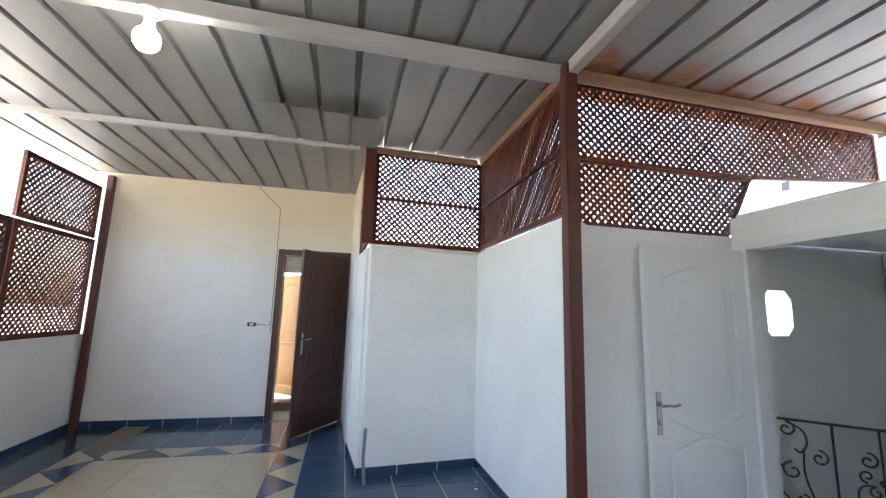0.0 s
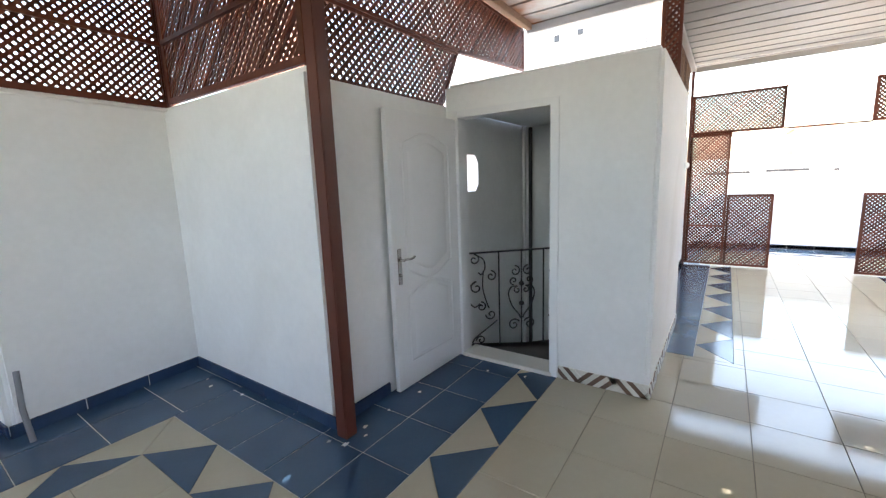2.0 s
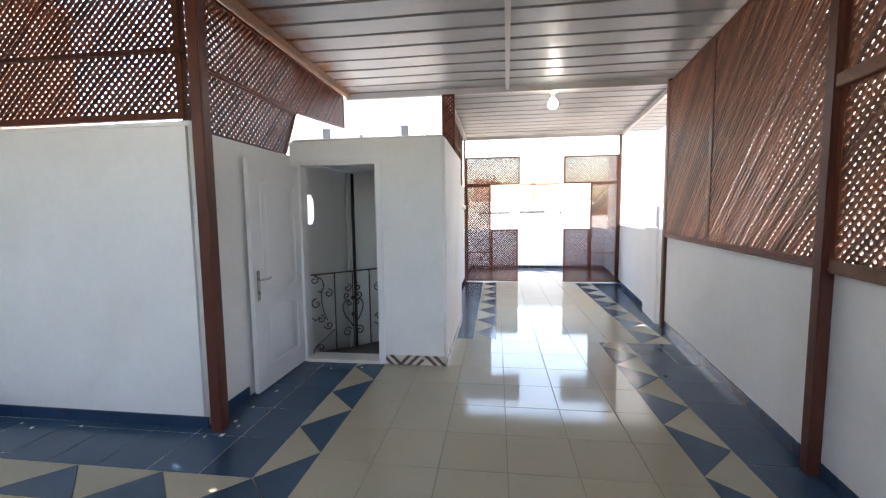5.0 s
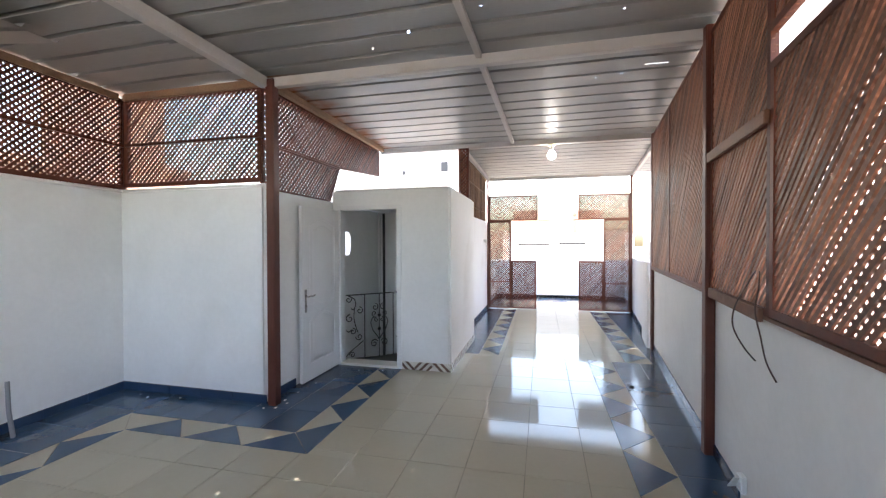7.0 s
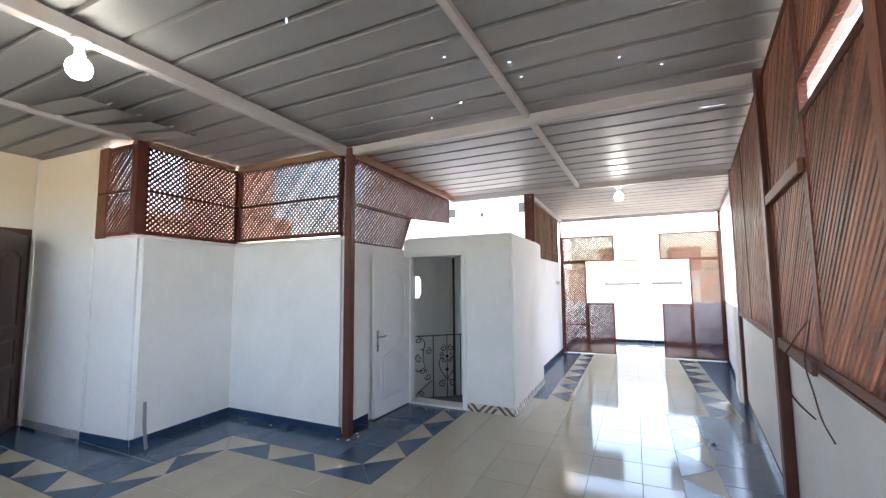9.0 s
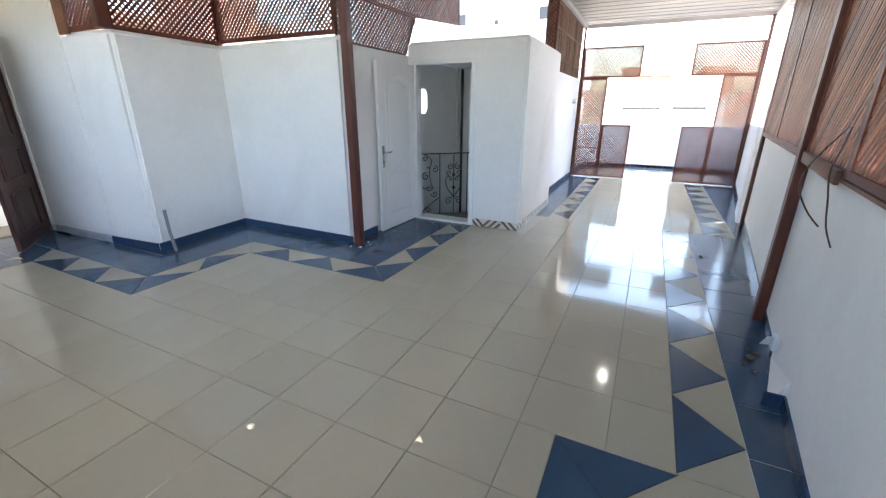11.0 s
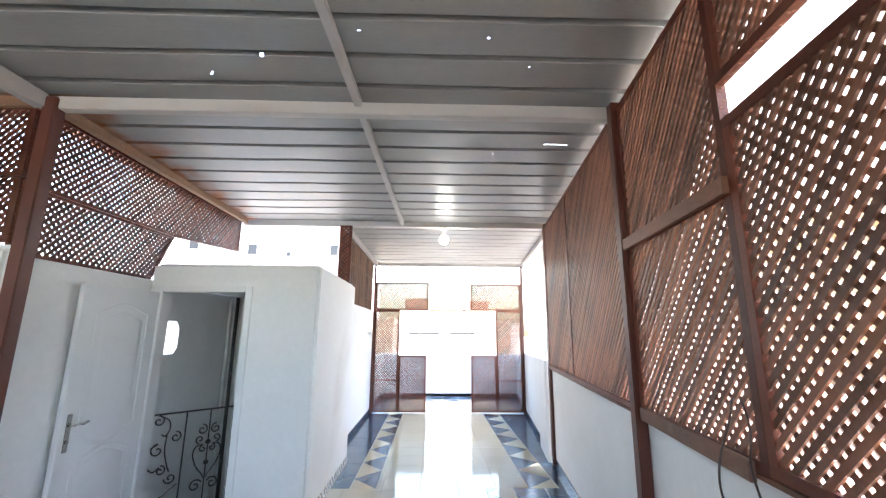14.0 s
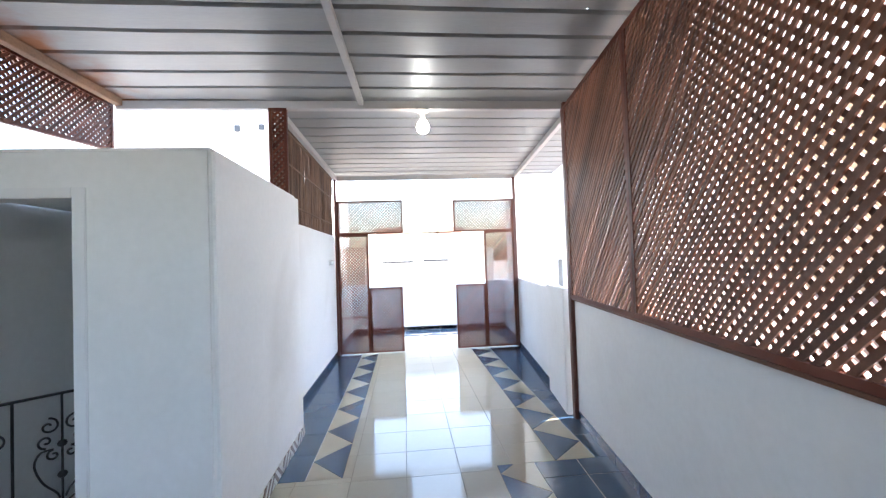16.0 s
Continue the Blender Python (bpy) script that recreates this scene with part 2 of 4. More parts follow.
# ---- mesh building ----
class Geo:
    """Collects faces of one mesh."""

    def __init__(self):
        self.v, self.f = [], []

    def add(self, v, f):
        n = len(self.v)
        self.v += [tuple(p) for p in v]
        self.f += [tuple(i + n for i in q) for q in f]
        return self

    def prism(self, poly, z0, z1, m=None):
        """An upright prism over a polygon that runs anticlockwise."""
        n = len(poly)
        v = [Vector((x, y, z0)) for x, y in poly] + [Vector((x, y, z1)) for x, y in poly]
        if m:
            v = [m @ p for p in v]
        return self.add(v, [tuple(range(n))[::-1], tuple(range(n, 2 * n))] + [(i, (i + 1) % n, n + (i + 1) % n, n + i) for i in range(n)])

    def box(self, x0, x1, y0, y1, z0, z1, m=None):
        return self.prism([(x0, y0), (x1, y0), (x1, y1), (x0, y1)], z0, z1, m)

    def bar(self, a, b, w, h, up=(0, 0, 1)):
        """A rectangular bar from a to b; h is its size along up."""
        a, b = Vector(a), Vector(b)
        d = (b - a).normalized()
        s = d.cross(Vector(up)).normalized()
        u = s.cross(d)
        m = Matrix((s, u, d)).transposed().to_4x4()
        m.translation = a
        return self.box(-w / 2, w / 2, -h / 2, h / 2, 0, (b - a).length, m)

    def tube(self, path, r, n=8, cap=True):
        path = [Vector(p) for p in path]
        rings, last = [], None
        for i, p in enumerate(path):
            d = (path[min(i + 1, len(path) - 1)] - path[max(i - 1, 0)]).normalized()
            ref = last if last else (Vector((0, 0, 1)) if abs(d.z) < 0.9 else Vector((1, 0, 0)))
            s = d.cross(ref).normalized()
            u = s.cross(d)
            last = u
            k = r[i] if isinstance(r, (list, tuple)) else r
            rings.append([p + (s * math.cos(a) + u * math.sin(a)) * k for a in (2 * math.pi * j / n for j in range(n))])
        v = [q for ring in rings for q in ring]
        f = [(i * n + j, i * n + (j + 1) % n, (i + 1) * n + (j + 1) % n, (i + 1) * n + j) for i in range(len(rings) - 1) for j in range(n)]
        if cap:
            f += [tuple(range(n))[::-1], tuple((len(rings) - 1) * n + j for j in range(n))]
        return self.add(v, f)

    def lathe(self, profile, m, n=20):
        """A turned shape: (radius, height) pairs about the z axis of m."""
        v = [m @ Vector((r * math.cos(2 * math.pi * j / n), r * math.sin(2 * math.pi * j / n), z)) for r, z in profile for j in range(n)]
        k = len(profile)
        f = [(i * n + j, i * n + (j + 1) % n, (i + 1) * n + (j + 1) % n, (i + 1) * n + j) for i in range(k - 1) for j in range(n)]
        return self.add(v, f + [tuple(range(n))[::-1], tuple((k - 1) * n + j for j in range(n))])

    def mesh(self, name, mat, smooth=False, bevel=0.0, where=None):
        me = bpy.data.meshes.new(name)
        me.from_pydata(self.v, [], self.f)
        me.materials.append(mat)
        if bevel or smooth:
            bm = bmesh.new()
            bm.from_mesh(me)
            bmesh.ops.recalc_face_normals(bm, faces=bm.faces)
            if bevel:
                bmesh.ops.bevel(bm, geom=[e for e in bm.edges if len(e.link_faces) == 2 and e.is_convex and e.calc_face_angle(0) > 0.6 and (not where or where(e))], offset=bevel, segments=3 if smooth else 2, affect="EDGES", clamp_overlap=True)
            bmesh.ops.recalc_face_normals(bm, faces=bm.faces)
            for f in bm.faces:
                f.smooth = smooth
            bm.to_mesh(me)
            bm.free()
        if smooth:
            me.set_sharp_from_angle(angle=radians(40))
        return me

    def thing(self, name, mat, label="", category="", kind="", group="", smooth=False, bevel=0.0, where=None):
        return tagged(new(name, self.mesh(name, mat, smooth, bevel, where)), label, category, group, kind)

    def part(self, name, mat, parent, label="", smooth=False, bevel=0.0):
        ob = new(name, self.mesh(name, mat, smooth, bevel))
        ob.parent = parent
        return tagged(ob, label)


def empty(name, label, category, group="", kind=""):
    return tagged(new(name), label, category, group, kind)


def strip(a, b, t):
    """The plan of a wall whose face runs from a to b, t thick to the right of that way (left when t is negative)."""
    a, b = Vector(a), Vector(b)
    d = (b - a).normalized()
    n = Vector((d.y, -d.x)) * t
    q = [a, a + n, b + n, b]
    return [tuple(p) for p in (q if t > 0 else q[::-1])]


def clip(poly, inside):
    """The part of a convex polygon within a rectangle x0, x1, y0, y1."""
    x0, x1, y0, y1 = inside
    for axis, lim, sign in ((0, x0, 1), (0, x1, -1), (1, y0, 1), (1, y1, -1)):
        out = []
        for i, p in enumerate(poly):
            q = poly[(i + 1) % len(poly)]
            dp, dq = (p[axis] - lim) * sign, (q[axis] - lim) * sign
            if dp >= 0:
                out.append(p)
            if dp * dq < 0:
                k = dp / (dp - dq)
                out.append((p[0] + k * (q[0] - p[0]), p[1] + k * (q[1] - p[1])))
        poly = out
        if len(poly) < 3:
            return []
    return poly


def area(poly):
    return sum(p[0] * q[1] - q[0] * p[1] for p, q in zip(poly, poly[1:] + poly[:1])) / 2


def inset(poly, d, keep=None):
    """A convex anticlockwise polygon drawn in by d, but not along the edges for which keep is true."""
    out, n = [], len(poly)
    for i in range(n):
        a, b, c = Vector(poly[i - 1]), Vector(poly[i]), Vector(poly[(i + 1) % n])
        d1, d2 = (b - a).normalized(), (c - b).normalized()
        n1, n2 = Vector((-d1.y, d1.x)), Vector((-d2.y, d2.x))
        w1, w2 = (0 if keep and keep(a, b) else d), (0 if keep and keep(b, c) else d)
        den = n1.x * n2.y - n1.y * n2.x
        if abs(den) < 0.05:
            out.append(tuple(b + n1 * w1))
        else:
            out.append(tuple(b + Vector(((w1 * n2.y - w2 * n1.y) / den, (w2 * n1.x - w1 * n2.x) / den))))
    return out


# ---- setting: walls ----
def wall(name, pieces, mat, label, bevel=0.012):
    g = Geo()
    for poly, z0, z1 in pieces:
        g.prism(poly, z0, z1)
    return g.thing(name, mat, label, "wall", "structure", bevel=bevel, smooth=bevel > 0)


RW = lambda x: -1.295 - 0.1136 * (x - 1.53)          # face of the long low wall
WEST, NORTH = -2.9, 6.42

wall("wall_south", [(strip((4.72, RW(4.72)), (WEST, RW(WEST)), -0.18), -0.3, 1.235)], PLASTER, "long low white plastered wall under the brown lattice screens")
wall("wall_west", [(strip((WEST, RW(WEST)), (WEST, NORTH), -0.18), -0.3, 1.14)], PLASTER, "low white plastered wall under a brown lattice screen")
DX0, DX1, DH = -0.66, 0.27, 2.32
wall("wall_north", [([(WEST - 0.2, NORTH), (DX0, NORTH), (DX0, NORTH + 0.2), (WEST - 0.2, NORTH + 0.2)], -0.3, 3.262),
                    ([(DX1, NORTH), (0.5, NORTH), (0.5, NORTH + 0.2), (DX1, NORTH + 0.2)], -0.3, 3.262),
                    ([(DX0, NORTH + 0.002), (DX1, NORTH + 0.002), (DX1, NORTH + 0.2), (DX0, NORTH + 0.2)], DH, 3.262)], TWO_TONE, "white wall, cream towards the roof, with a doorway", bevel=0)
wall("wall_block_tall", [(strip((0.36, 5.13), (0.3, NORTH), 0.2), -0.3, 3.235)], TWO_TONE, "tall white plastered wall beside the dark door")
wall("wall_block", [([(0.36, 5.13), (0.43, 4.36), (1.62, 4.45), (1.61, 2.62), (1.79, 2.62), (1.80, 4.63), (0.6, 4.55), (0.56, 5.13)][::1], -0.3, 2.2)], PLASTER, "white plastered half-height wall with rounded edges", bevel=0.045)
wall("wall_stair", [([(1.65, 2.65), (4.75, 2.65), (4.75, 2.8), (1.65, 2.8)], -0.3, 1.35),
                    ([(1.65, 2.65), (3.185, 2.65), (3.185, 2.8), (1.65, 2.8)], 1.35, 2.14),
                    ([(3.545, 2.65), (4.75, 2.65), (4.75, 2.8), (3.545, 2.8)], 1.35, 2.14),
                    ([(3.185, 2.65), (3.545, 2.65), (3.545, 2.8), (3.185, 2.8)], 1.83, 2.14)], PLASTER, "white plastered wall beside the stair head", bevel=0)

# stair head hut
HX, HY, OY0, OY1 = 2.98, 1.05, 1.73, 2.53
top_edge = lambda e: min(v.co.z for v in e.verts) > 2.2 or all(abs(v.co.x - HX) < 0.01 and abs(v.co.y - HY) < 0.01 for v in e.verts)
hut = Geo()
hut.prism([(HX, HY), (4.75, HY), (4.75, HY + 0.12), (HX + 0.12, HY + 0.12), (HX + 0.12, OY0), (HX, OY0)], -0.3, 2.05)
hut.prism([(HX, HY), (4.75, HY), (4.75, HY + 0.12), (HX + 0.12, HY + 0.12), (HX + 0.12, 2.64), (HX, 2.64)], 2.05, 2.3)
hut.thing("wall_hut", PLASTER, "white plastered stair head hut with softly rounded edges", "wall", "structure", bevel=0.028, where=top_edge, smooth=True)
wall("wall_hut_jamb", [([(HX, OY1), (HX + 0.12, OY1), (HX + 0.12, 2.648), (HX, 2.648)], -0.3, 2.05)], PLASTER, "narrow white wall strip beside the stair door", bevel=0)
wall("wall_hut_back", [([(4.63, HY + 0.12), (4.748, HY + 0.12), (4.748, 2.648), (4.63, 2.648)], -2.5, 2.2)], PLASTER, "white plastered back wall of the stair hut")
Geo().box(HX + 0.12, 4.63, HY + 0.12, 2.64, 2.12, 2.26).thing("ceiling_hut", PLASTER, "white plastered slab over the stair hut", "ceiling", "structure")
wall("wall_shaft", [([(3.1, HY + 0.05), (4.74, HY + 0.05), (4.74, HY + 0.119), (3.1, HY + 0.119)], -2.5, -0.3), ([(3.0, HY + 0.12), (3.1, HY + 0.12), (3.1, 2.648), (3.0, 2.648)], -2.5, -0.3), ([(3.0, 2.651), (4.75, 2.651), (4.75, 2.8), (3.0, 2.8)], -2.5, -0.301)], PLASTER, "white plastered stair shaft walls below", bevel=0)

wall("wall_corridor", [([(4.76, 1.27), (8.1, 1.27), (8.1, 1.45), (4.76, 1.45)], -0.3, 2.12)], PLASTER, "white plastered wall along the passage")
wall("wall_parapet_south", [(strip((8.3, -2.06), (5.6, -1.74), -0.16), -0.3, 1.25), (strip((5.6, -1.69), (4.78, -1.58), -0.2), -0.3, 1.3)], PLASTER, "white plastered parapet of the open terrace")
PARAPET_Y = -2.3
wall("wall_parapet_east", [([(10.3, -2.6), (10.5, -2.6), (10.5, 1.45), (10.3, 1.45)], -0.3, 1.1), (strip((10.3, PARAPET_Y), (8.303, -2.06), -0.16), -0.3, 1.098), ([(8.103, 1.27), (10.3, 1.27), (10.3, 1.45), (8.103, 1.45)], -0.3, 1.098)], PLASTER, "white plastered parapet at the end of the terrace")

# ---- floor ----
g = Geo()
g.box(WEST - 0.2, 3.1, -2.2, 6.62, -0.3, -0.006)
g.box(3.1, 4.75, -2.4, 1.17, -0.3, -0.006)
g.box(4.75, 10.5, -2.6, 1.45, -0.3, -0.006)
floor = g.thing("floor", GROUT, "floor of glossy beige and blue ceramic tiles", "floor", "structure")

# ---- roof ----
PITCH = 0.3


def corrugated(name, x0, x1, y0, y1, z, label, holes=(), edge=None, mat=SHEET):
    """Ribbed sheet with ribs along y; holes are rectangles x0, x1, y0, y1 left open."""
    xs, zs = [], []
    x = x0
    while x < x1:
        for dx, dz in ((0.0, 0.0), (0.238, 0.0), (0.246, 0.034), (0.278, 0.034), (0.287, 0.0)):
            xs.append(min(x + dx, x1 + 0.001 * dx)), zs.append(dz)
        x += PITCH
    xs.append(x1 + 0.01), zs.append(0.0)
    extra = sorted({h for a, b, c, d in holes for h in (a, b)})
    for h in extra:
        i = next(k for k, q in enumerate(xs) if q >= h)
        zz = zs[i - 1] + (zs[i] - zs[i - 1]) * (h - xs[i - 1]) / max(1e-6, xs[i] - xs[i - 1])
        xs.insert(i, h), zs.insert(i, zz)
    ys = sorted({y0 + (y1 - y0) * k / 30 for k in range(31)} | {h for a, b, c, d in holes for h in (c, d)})
    g = Geo()
    n = len(ys)
    for px, pz in zip(xs, zs):
        for py in ys:
            g.v.append((px, py, z + pz + 0.009 * noise.noise((px * 1.1, py * 0.9, 3.0)) + 0.004 * noise.noise((px * 4.0, py * 2.5, 7.0))))
            if edge and py < edge(px):
                g.v[-1] = (px, edge(px), g.v[-1][2])
    for i in range(len(xs) - 1):
        for j in range(n - 1):
            cx, cy = (xs[i] + xs[i + 1]) / 2, (ys[j] + ys[j + 1]) / 2
            if not any(a < cx < b and c < cy < d for a, b, c, d in holes):
                g.f.append((i * n + j, i * n + j + 1, (i + 1) * n + j + 1, (i + 1) * n + j))
    ob = g.thing(name, mat, label, "ceiling", "structure")
    return ob


SPOTS = ((1.158, 0.973), (1.32, 1.342), (1.34, 1.36), (0.427, 0.797), (0.929, 0.367), (0.967, -0.325), (1.204, -0.609), (2.382, -0.793), (2.424, -0.563), (0.683, 0.396), (2.687, 0.439), (0.2, -0.4), (-0.35, 1.5), (-0.8, 0.1), (3.2, -1.2), (-0.5, -0.7))
q = random.Random(5)
HOLES = [(x - q.uniform(0.003, 0.007), x + q.uniform(0.003, 0.007), y - q.uniform(0.004, 0.012), y + q.uniform(0.004, 0.012)) for x, y in SPOTS]
HOLES += [(0.44, 0.512, -1.4, -1.2), (0.45, 0.505, -1.2, -1.06), (0.458, 0.495, -1.06, -0.94), (0.465, 0.487, -0.94, -0.87), (0.47, 0.48, -0.87, -0.82), (0.492, 0.503, -0.77, -0.6), (2.222, 2.237, -1.17, -0.97), (2.318, 2.327, -0.85, -0.7)]
SHEET_X = -3.33
corrugated("ceiling_main", SHEET_X, 4.79, -2.2, 2.95, 3.24, "grey corrugated metal roof sheets on steel tubes, pierced here and there", HOLES, lambda x: RW(x) - 0.38, SHEET_OLD)
# Strips added above the slits so that no sun streak reaches the floor.
Geo().box(0.36, 0.56, -1.56, -0.5, 3.31, 3.313).thing("slit_cover", SHEET, "metal strip added over a roof slit to block the sun", "metal sheet")
for a, b in ((2.195, 2.262), (2.296, 2.348)):
    Geo().box(a, b, -1.3, -0.6, 3.31, 3.313).thing("slit_cover", SHEET, "metal strip added over a roof slit to block the sun", "metal sheet")
corrugated("ceiling_block", SHEET_X, 1.95, 2.66, 4.62, 3.252, "grey corrugated metal roof sheets above the corner")
corrugated("ceiling_north", SHEET_X, 0.5, 4.6, 6.6, 3.265, "grey corrugated metal roof sheets by the far wall")
corrugated("ceiling_passage", 4.67, 8.35, -2.95, 1.32, 3.236, "grey corrugated metal roof sheets over the passage", edge=lambda x: -1.74 - 0.12 * (x - 5.6) - 0.8)


# ---- roof beams and posts ----
def beam(name, a, b, w, h, label, mat=None, cat="beam"):
    return Geo().bar(a, b, w, h).thing(name, mat or BEAM, label, cat, bevel=0.004)


beam("roof_beam", (1.62, 2.62, 3.17), (1.62, -1.3, 3.17), 0.07, 0.09, "whitish steel roof beam between pillar and lattice wall")
beam("roof_beam", (1.58, 2.6, 3.17), (WEST, 2.62, 3.17), 0.08, 0.1, "whitish steel roof beam carrying a lamp")
beam("roof_tube", (4.7, 0.41, 3.2), (1.66, 0.485, 3.2), 0.05, 0.05, "thin whitish steel tube under the roof")
beam("roof_tube", (1.58, 0.485, 3.2), (WEST, 0.6, 3.2), 0.05, 0.05, "thin whitish steel tube under the roof")
beam("roof_tube", (0.3, 4.4, 3.2), (WEST, 4.42, 3.2), 0.05, 0.05, "thin whitish steel tube under the roof")
beam("roof_beam", (4.72, 2.66, 3.18), (4.72, -1.7, 3.18), 0.07, 0.08, "whitish steel beam where two roofs meet")
beam("roof_timber", (1.66, 2.62, 3.2), (4.68, 2.62, 3.2), 0.06, 0.07, "weathered brown timber along the roof edge", RUSTY, "timber")
beam("roof_timber", (0.36, 4.42, 3.2), (1.6, 4.47, 3.2), 0.06, 0.07, "weathered brown timber along the roof edge", RUSTY, "timber")
beam("roof_timber", (1.66, 4.43, 3.2), (1.66, 2.66, 3.2), 0.07, 0.075, "weathered brown timber along the roof edge", RUSTY, "timber")
beam("roof_beam", (4.76, RW(4.72) - 0.1, 3.17), (8.15, -2.08, 3.17), 0.06, 0.07, "whitish steel tube along the passage roof")
beam("roof_beam", (4.76, 1.24, 3.17), (8.15, 1.24, 3.17), 0.06, 0.07, "whitish steel tube along the passage roof")
beam("roof_beam", (8.15, 1.3, 3.16), (8.15, -2.1, 3.16), 0.06, 0.08, "whitish steel tube at the end of the passage roof")
beam("roof_beam", (4.68, RW(4.68) - 0.06, 3.19), (WEST, RW(WEST) - 0.06, 3.19), 0.06, 0.07, "brown steel tube along the lattice top", STEEL_BROWN)


def post(x, y, z0, z1, w, label, name="pillar"):
    return Geo().box(x - w / 2, x + w / 2, y - w / 2, y + w / 2, z0, z1).thing(name, STEEL_BROWN, label, "pillar", bevel=0.006)


post(1.605, 2.535, 0, 3.2, 0.088, "brown painted square steel pillar at the wall corner")
post(4.68, RW(4.7) + 0.01, 0, 3.2, 0.07, "brown painted steel post at the parapet end")
post(1.53, RW(1.53) + 0.04, 0, 3.2, 0.07, "brown painted steel post against the low wall")
post(WEST + 0.05, NORTH - 0.06, 0, 3.2, 0.075, "brown painted steel post in the far corner")


post(0.42, 4.42, 2.2, 3.2, 0.11, "brown wooden corner post between lattice screens")
post(1.68, 4.5, 2.2, 3.2, 0.06, "brown wooden corner post between lattice screens")
Geo().box(0.375, 0.4, 4.95, 5.14, 2.18, 3.21).thing("side_board", WOOD, "brown board closing the end of a lattice screen", "board", bevel=0.003)


# ---- lattice screens ----
def lattice(origin, along, poly, pitch, slat, label, group, frame_w=0.045, rails=(), name="lattice_screen", mat=None, thick=0.009, side_w=None):
    """A screen of crossing slats in the upright plane through origin; poly holds (u, z) corners, convex, anticlockwise."""
    d = Vector((*along, 0)).normalized()
    n = Vector((d.y, -d.x, 0))
    o = Vector((*origin, 0))
    m = Matrix((d, Vector((0, 0, 1)), n)).transposed().to_4x4()
    m.translation = o
    mat = mat or WOOD_DARK
    root = empty(name, label, "lattice screen", group)
    q_slat = random.Random(round(100 * (o.x + poly[0][0])) + round(1000 * poly[0][1]))
    for i, p in enumerate(poly):
        q = poly[(i + 1) % len(poly)]
        a, b = Vector(p), Vector(q)
        e = (b - a).normalized()
        inn = Vector((-e.y, e.x)) * (side_w if side_w and i % 2 else frame_w)
        quad = [tuple(a), tuple(b), tuple(b + inn - e * frame_w * 0.0), tuple(a + inn)]
        if i % 2:
            quad = [tuple(a + e * frame_w), tuple(b - e * frame_w), tuple(b - e * frame_w + inn), tuple(a + e * frame_w + inn)]
        Geo().prism(quad, -0.018, 0.018, m).part("frame_rail", WOOD_DARK, root)
    for u0, z0, u1, z1, w in rails:
        a, b = Vector((u0, z0)), Vector((u1, z1))
        e = (b - a).normalized()
        s = Vector((-e.y, e.x)) * w / 2
        Geo().prism([tuple(a - s), tuple(b - s), tuple(b + s), tuple(a + s)], 0.011, 0.035, m).part("cross_rail", WOOD_DARK, root)
    us, zs = [p[0] for p in poly], [p[1] for p in poly]
    k = 0
    for sgn, depth in ((1, thick * 0.61), (-1, -thick * 0.61)):
        e = Vector((1, sgn)).normalized()
        s = Vector((-e.y, e.x))
        offs = [s.dot(Vector(p)) for p in poly]
        c = min(offs) + pitch * 0.5
        while c < max(offs):
            base = s * (c + q_slat.uniform(-0.06, 0.06) * pitch)
            t0, t1 = -1e9, 1e9
            for i, p in enumerate(poly):
                q = poly[(i + 1) % len(poly)]
                ed = Vector(q) - Vector(p)
                nn = Vector((-ed.y, ed.x)).normalized()
                den, num = nn.dot(e), nn.dot(Vector(p) - base)
                if abs(den) < 1e-9:
                    if num > 0:
                        t0, t1 = 1, 0
                elif den > 0:
                    t0 = max(t0, num / den)
                else:
                    t1 = min(t1, num / den)
            if t1 - t0 > 0.03:
                a, b = base + e * (t0 + 0.006), base + e * (t1 - 0.006)
                h = s * slat / 2 * q_slat.uniform(0.86, 1.06)
                sway = s * q_slat.uniform(-0.05, 0.05) * pitch
                z = depth + 0.0006 * (k % 3)
                Geo().prism([tuple(a - h), tuple(b - h + sway), tuple(b + h + sway), tuple(a + h)], z - thick / 2, z + thick / 2, m).part("slat", mat, root)
            k += 1
            c += pitch
    return root


def rect(u0, u1, z0, z1):
    return [(u0, z0), (u1, z0), (u1, z1), (u0, z1)]


FINE, FS = 0.041, 0.0235
lattice((0.40, 5.12), (0.03, -0.72), rect(0, 0.72, 2.2, 3.2), FINE, FS, "brown wooden lattice screen on the white corner wall", "lattice screens on the corner wall", rails=((0.02, 2.68, 0.7, 2.68, 0.03),))
lattice((0.46, 4.42), (1.16, 0.07), rect(0, 1.23, 2.2, 3.2), FINE, FS, "brown wooden lattice screen on the white corner wall", "lattice screens on the corner wall", rails=((0.03, 2.68, 1.2, 2.68, 0.03),))
lattice((1.68, 4.46), (0.0, -1.0), rect(0, 1.75, 2.22, 3.2), FINE, FS, "brown wooden lattice screen on the white corner wall", "lattice screens on the corner wall", rails=((0.03, 2.68, 1.77, 2.68, 0.03),))
lattice((1.68, 2.72), (1, 0), [(0, 2.15), (1.36, 2.15), (1.62, 2.635), (0, 2.62)], FINE, FS, "brown wooden lattice screen beside the stair hut, cut at a slant", "lattice screens by the stair hut", frame_w=0.022)
lattice((1.68, 2.72), (1, 0), [(0, 2.625), (1.62, 2.64), (3.05, 2.76), (3.05, 3.2), (0, 3.2)], FINE, FS, "brown wooden lattice screen above the stair hut", "lattice screens by the stair hut", frame_w=0.025)

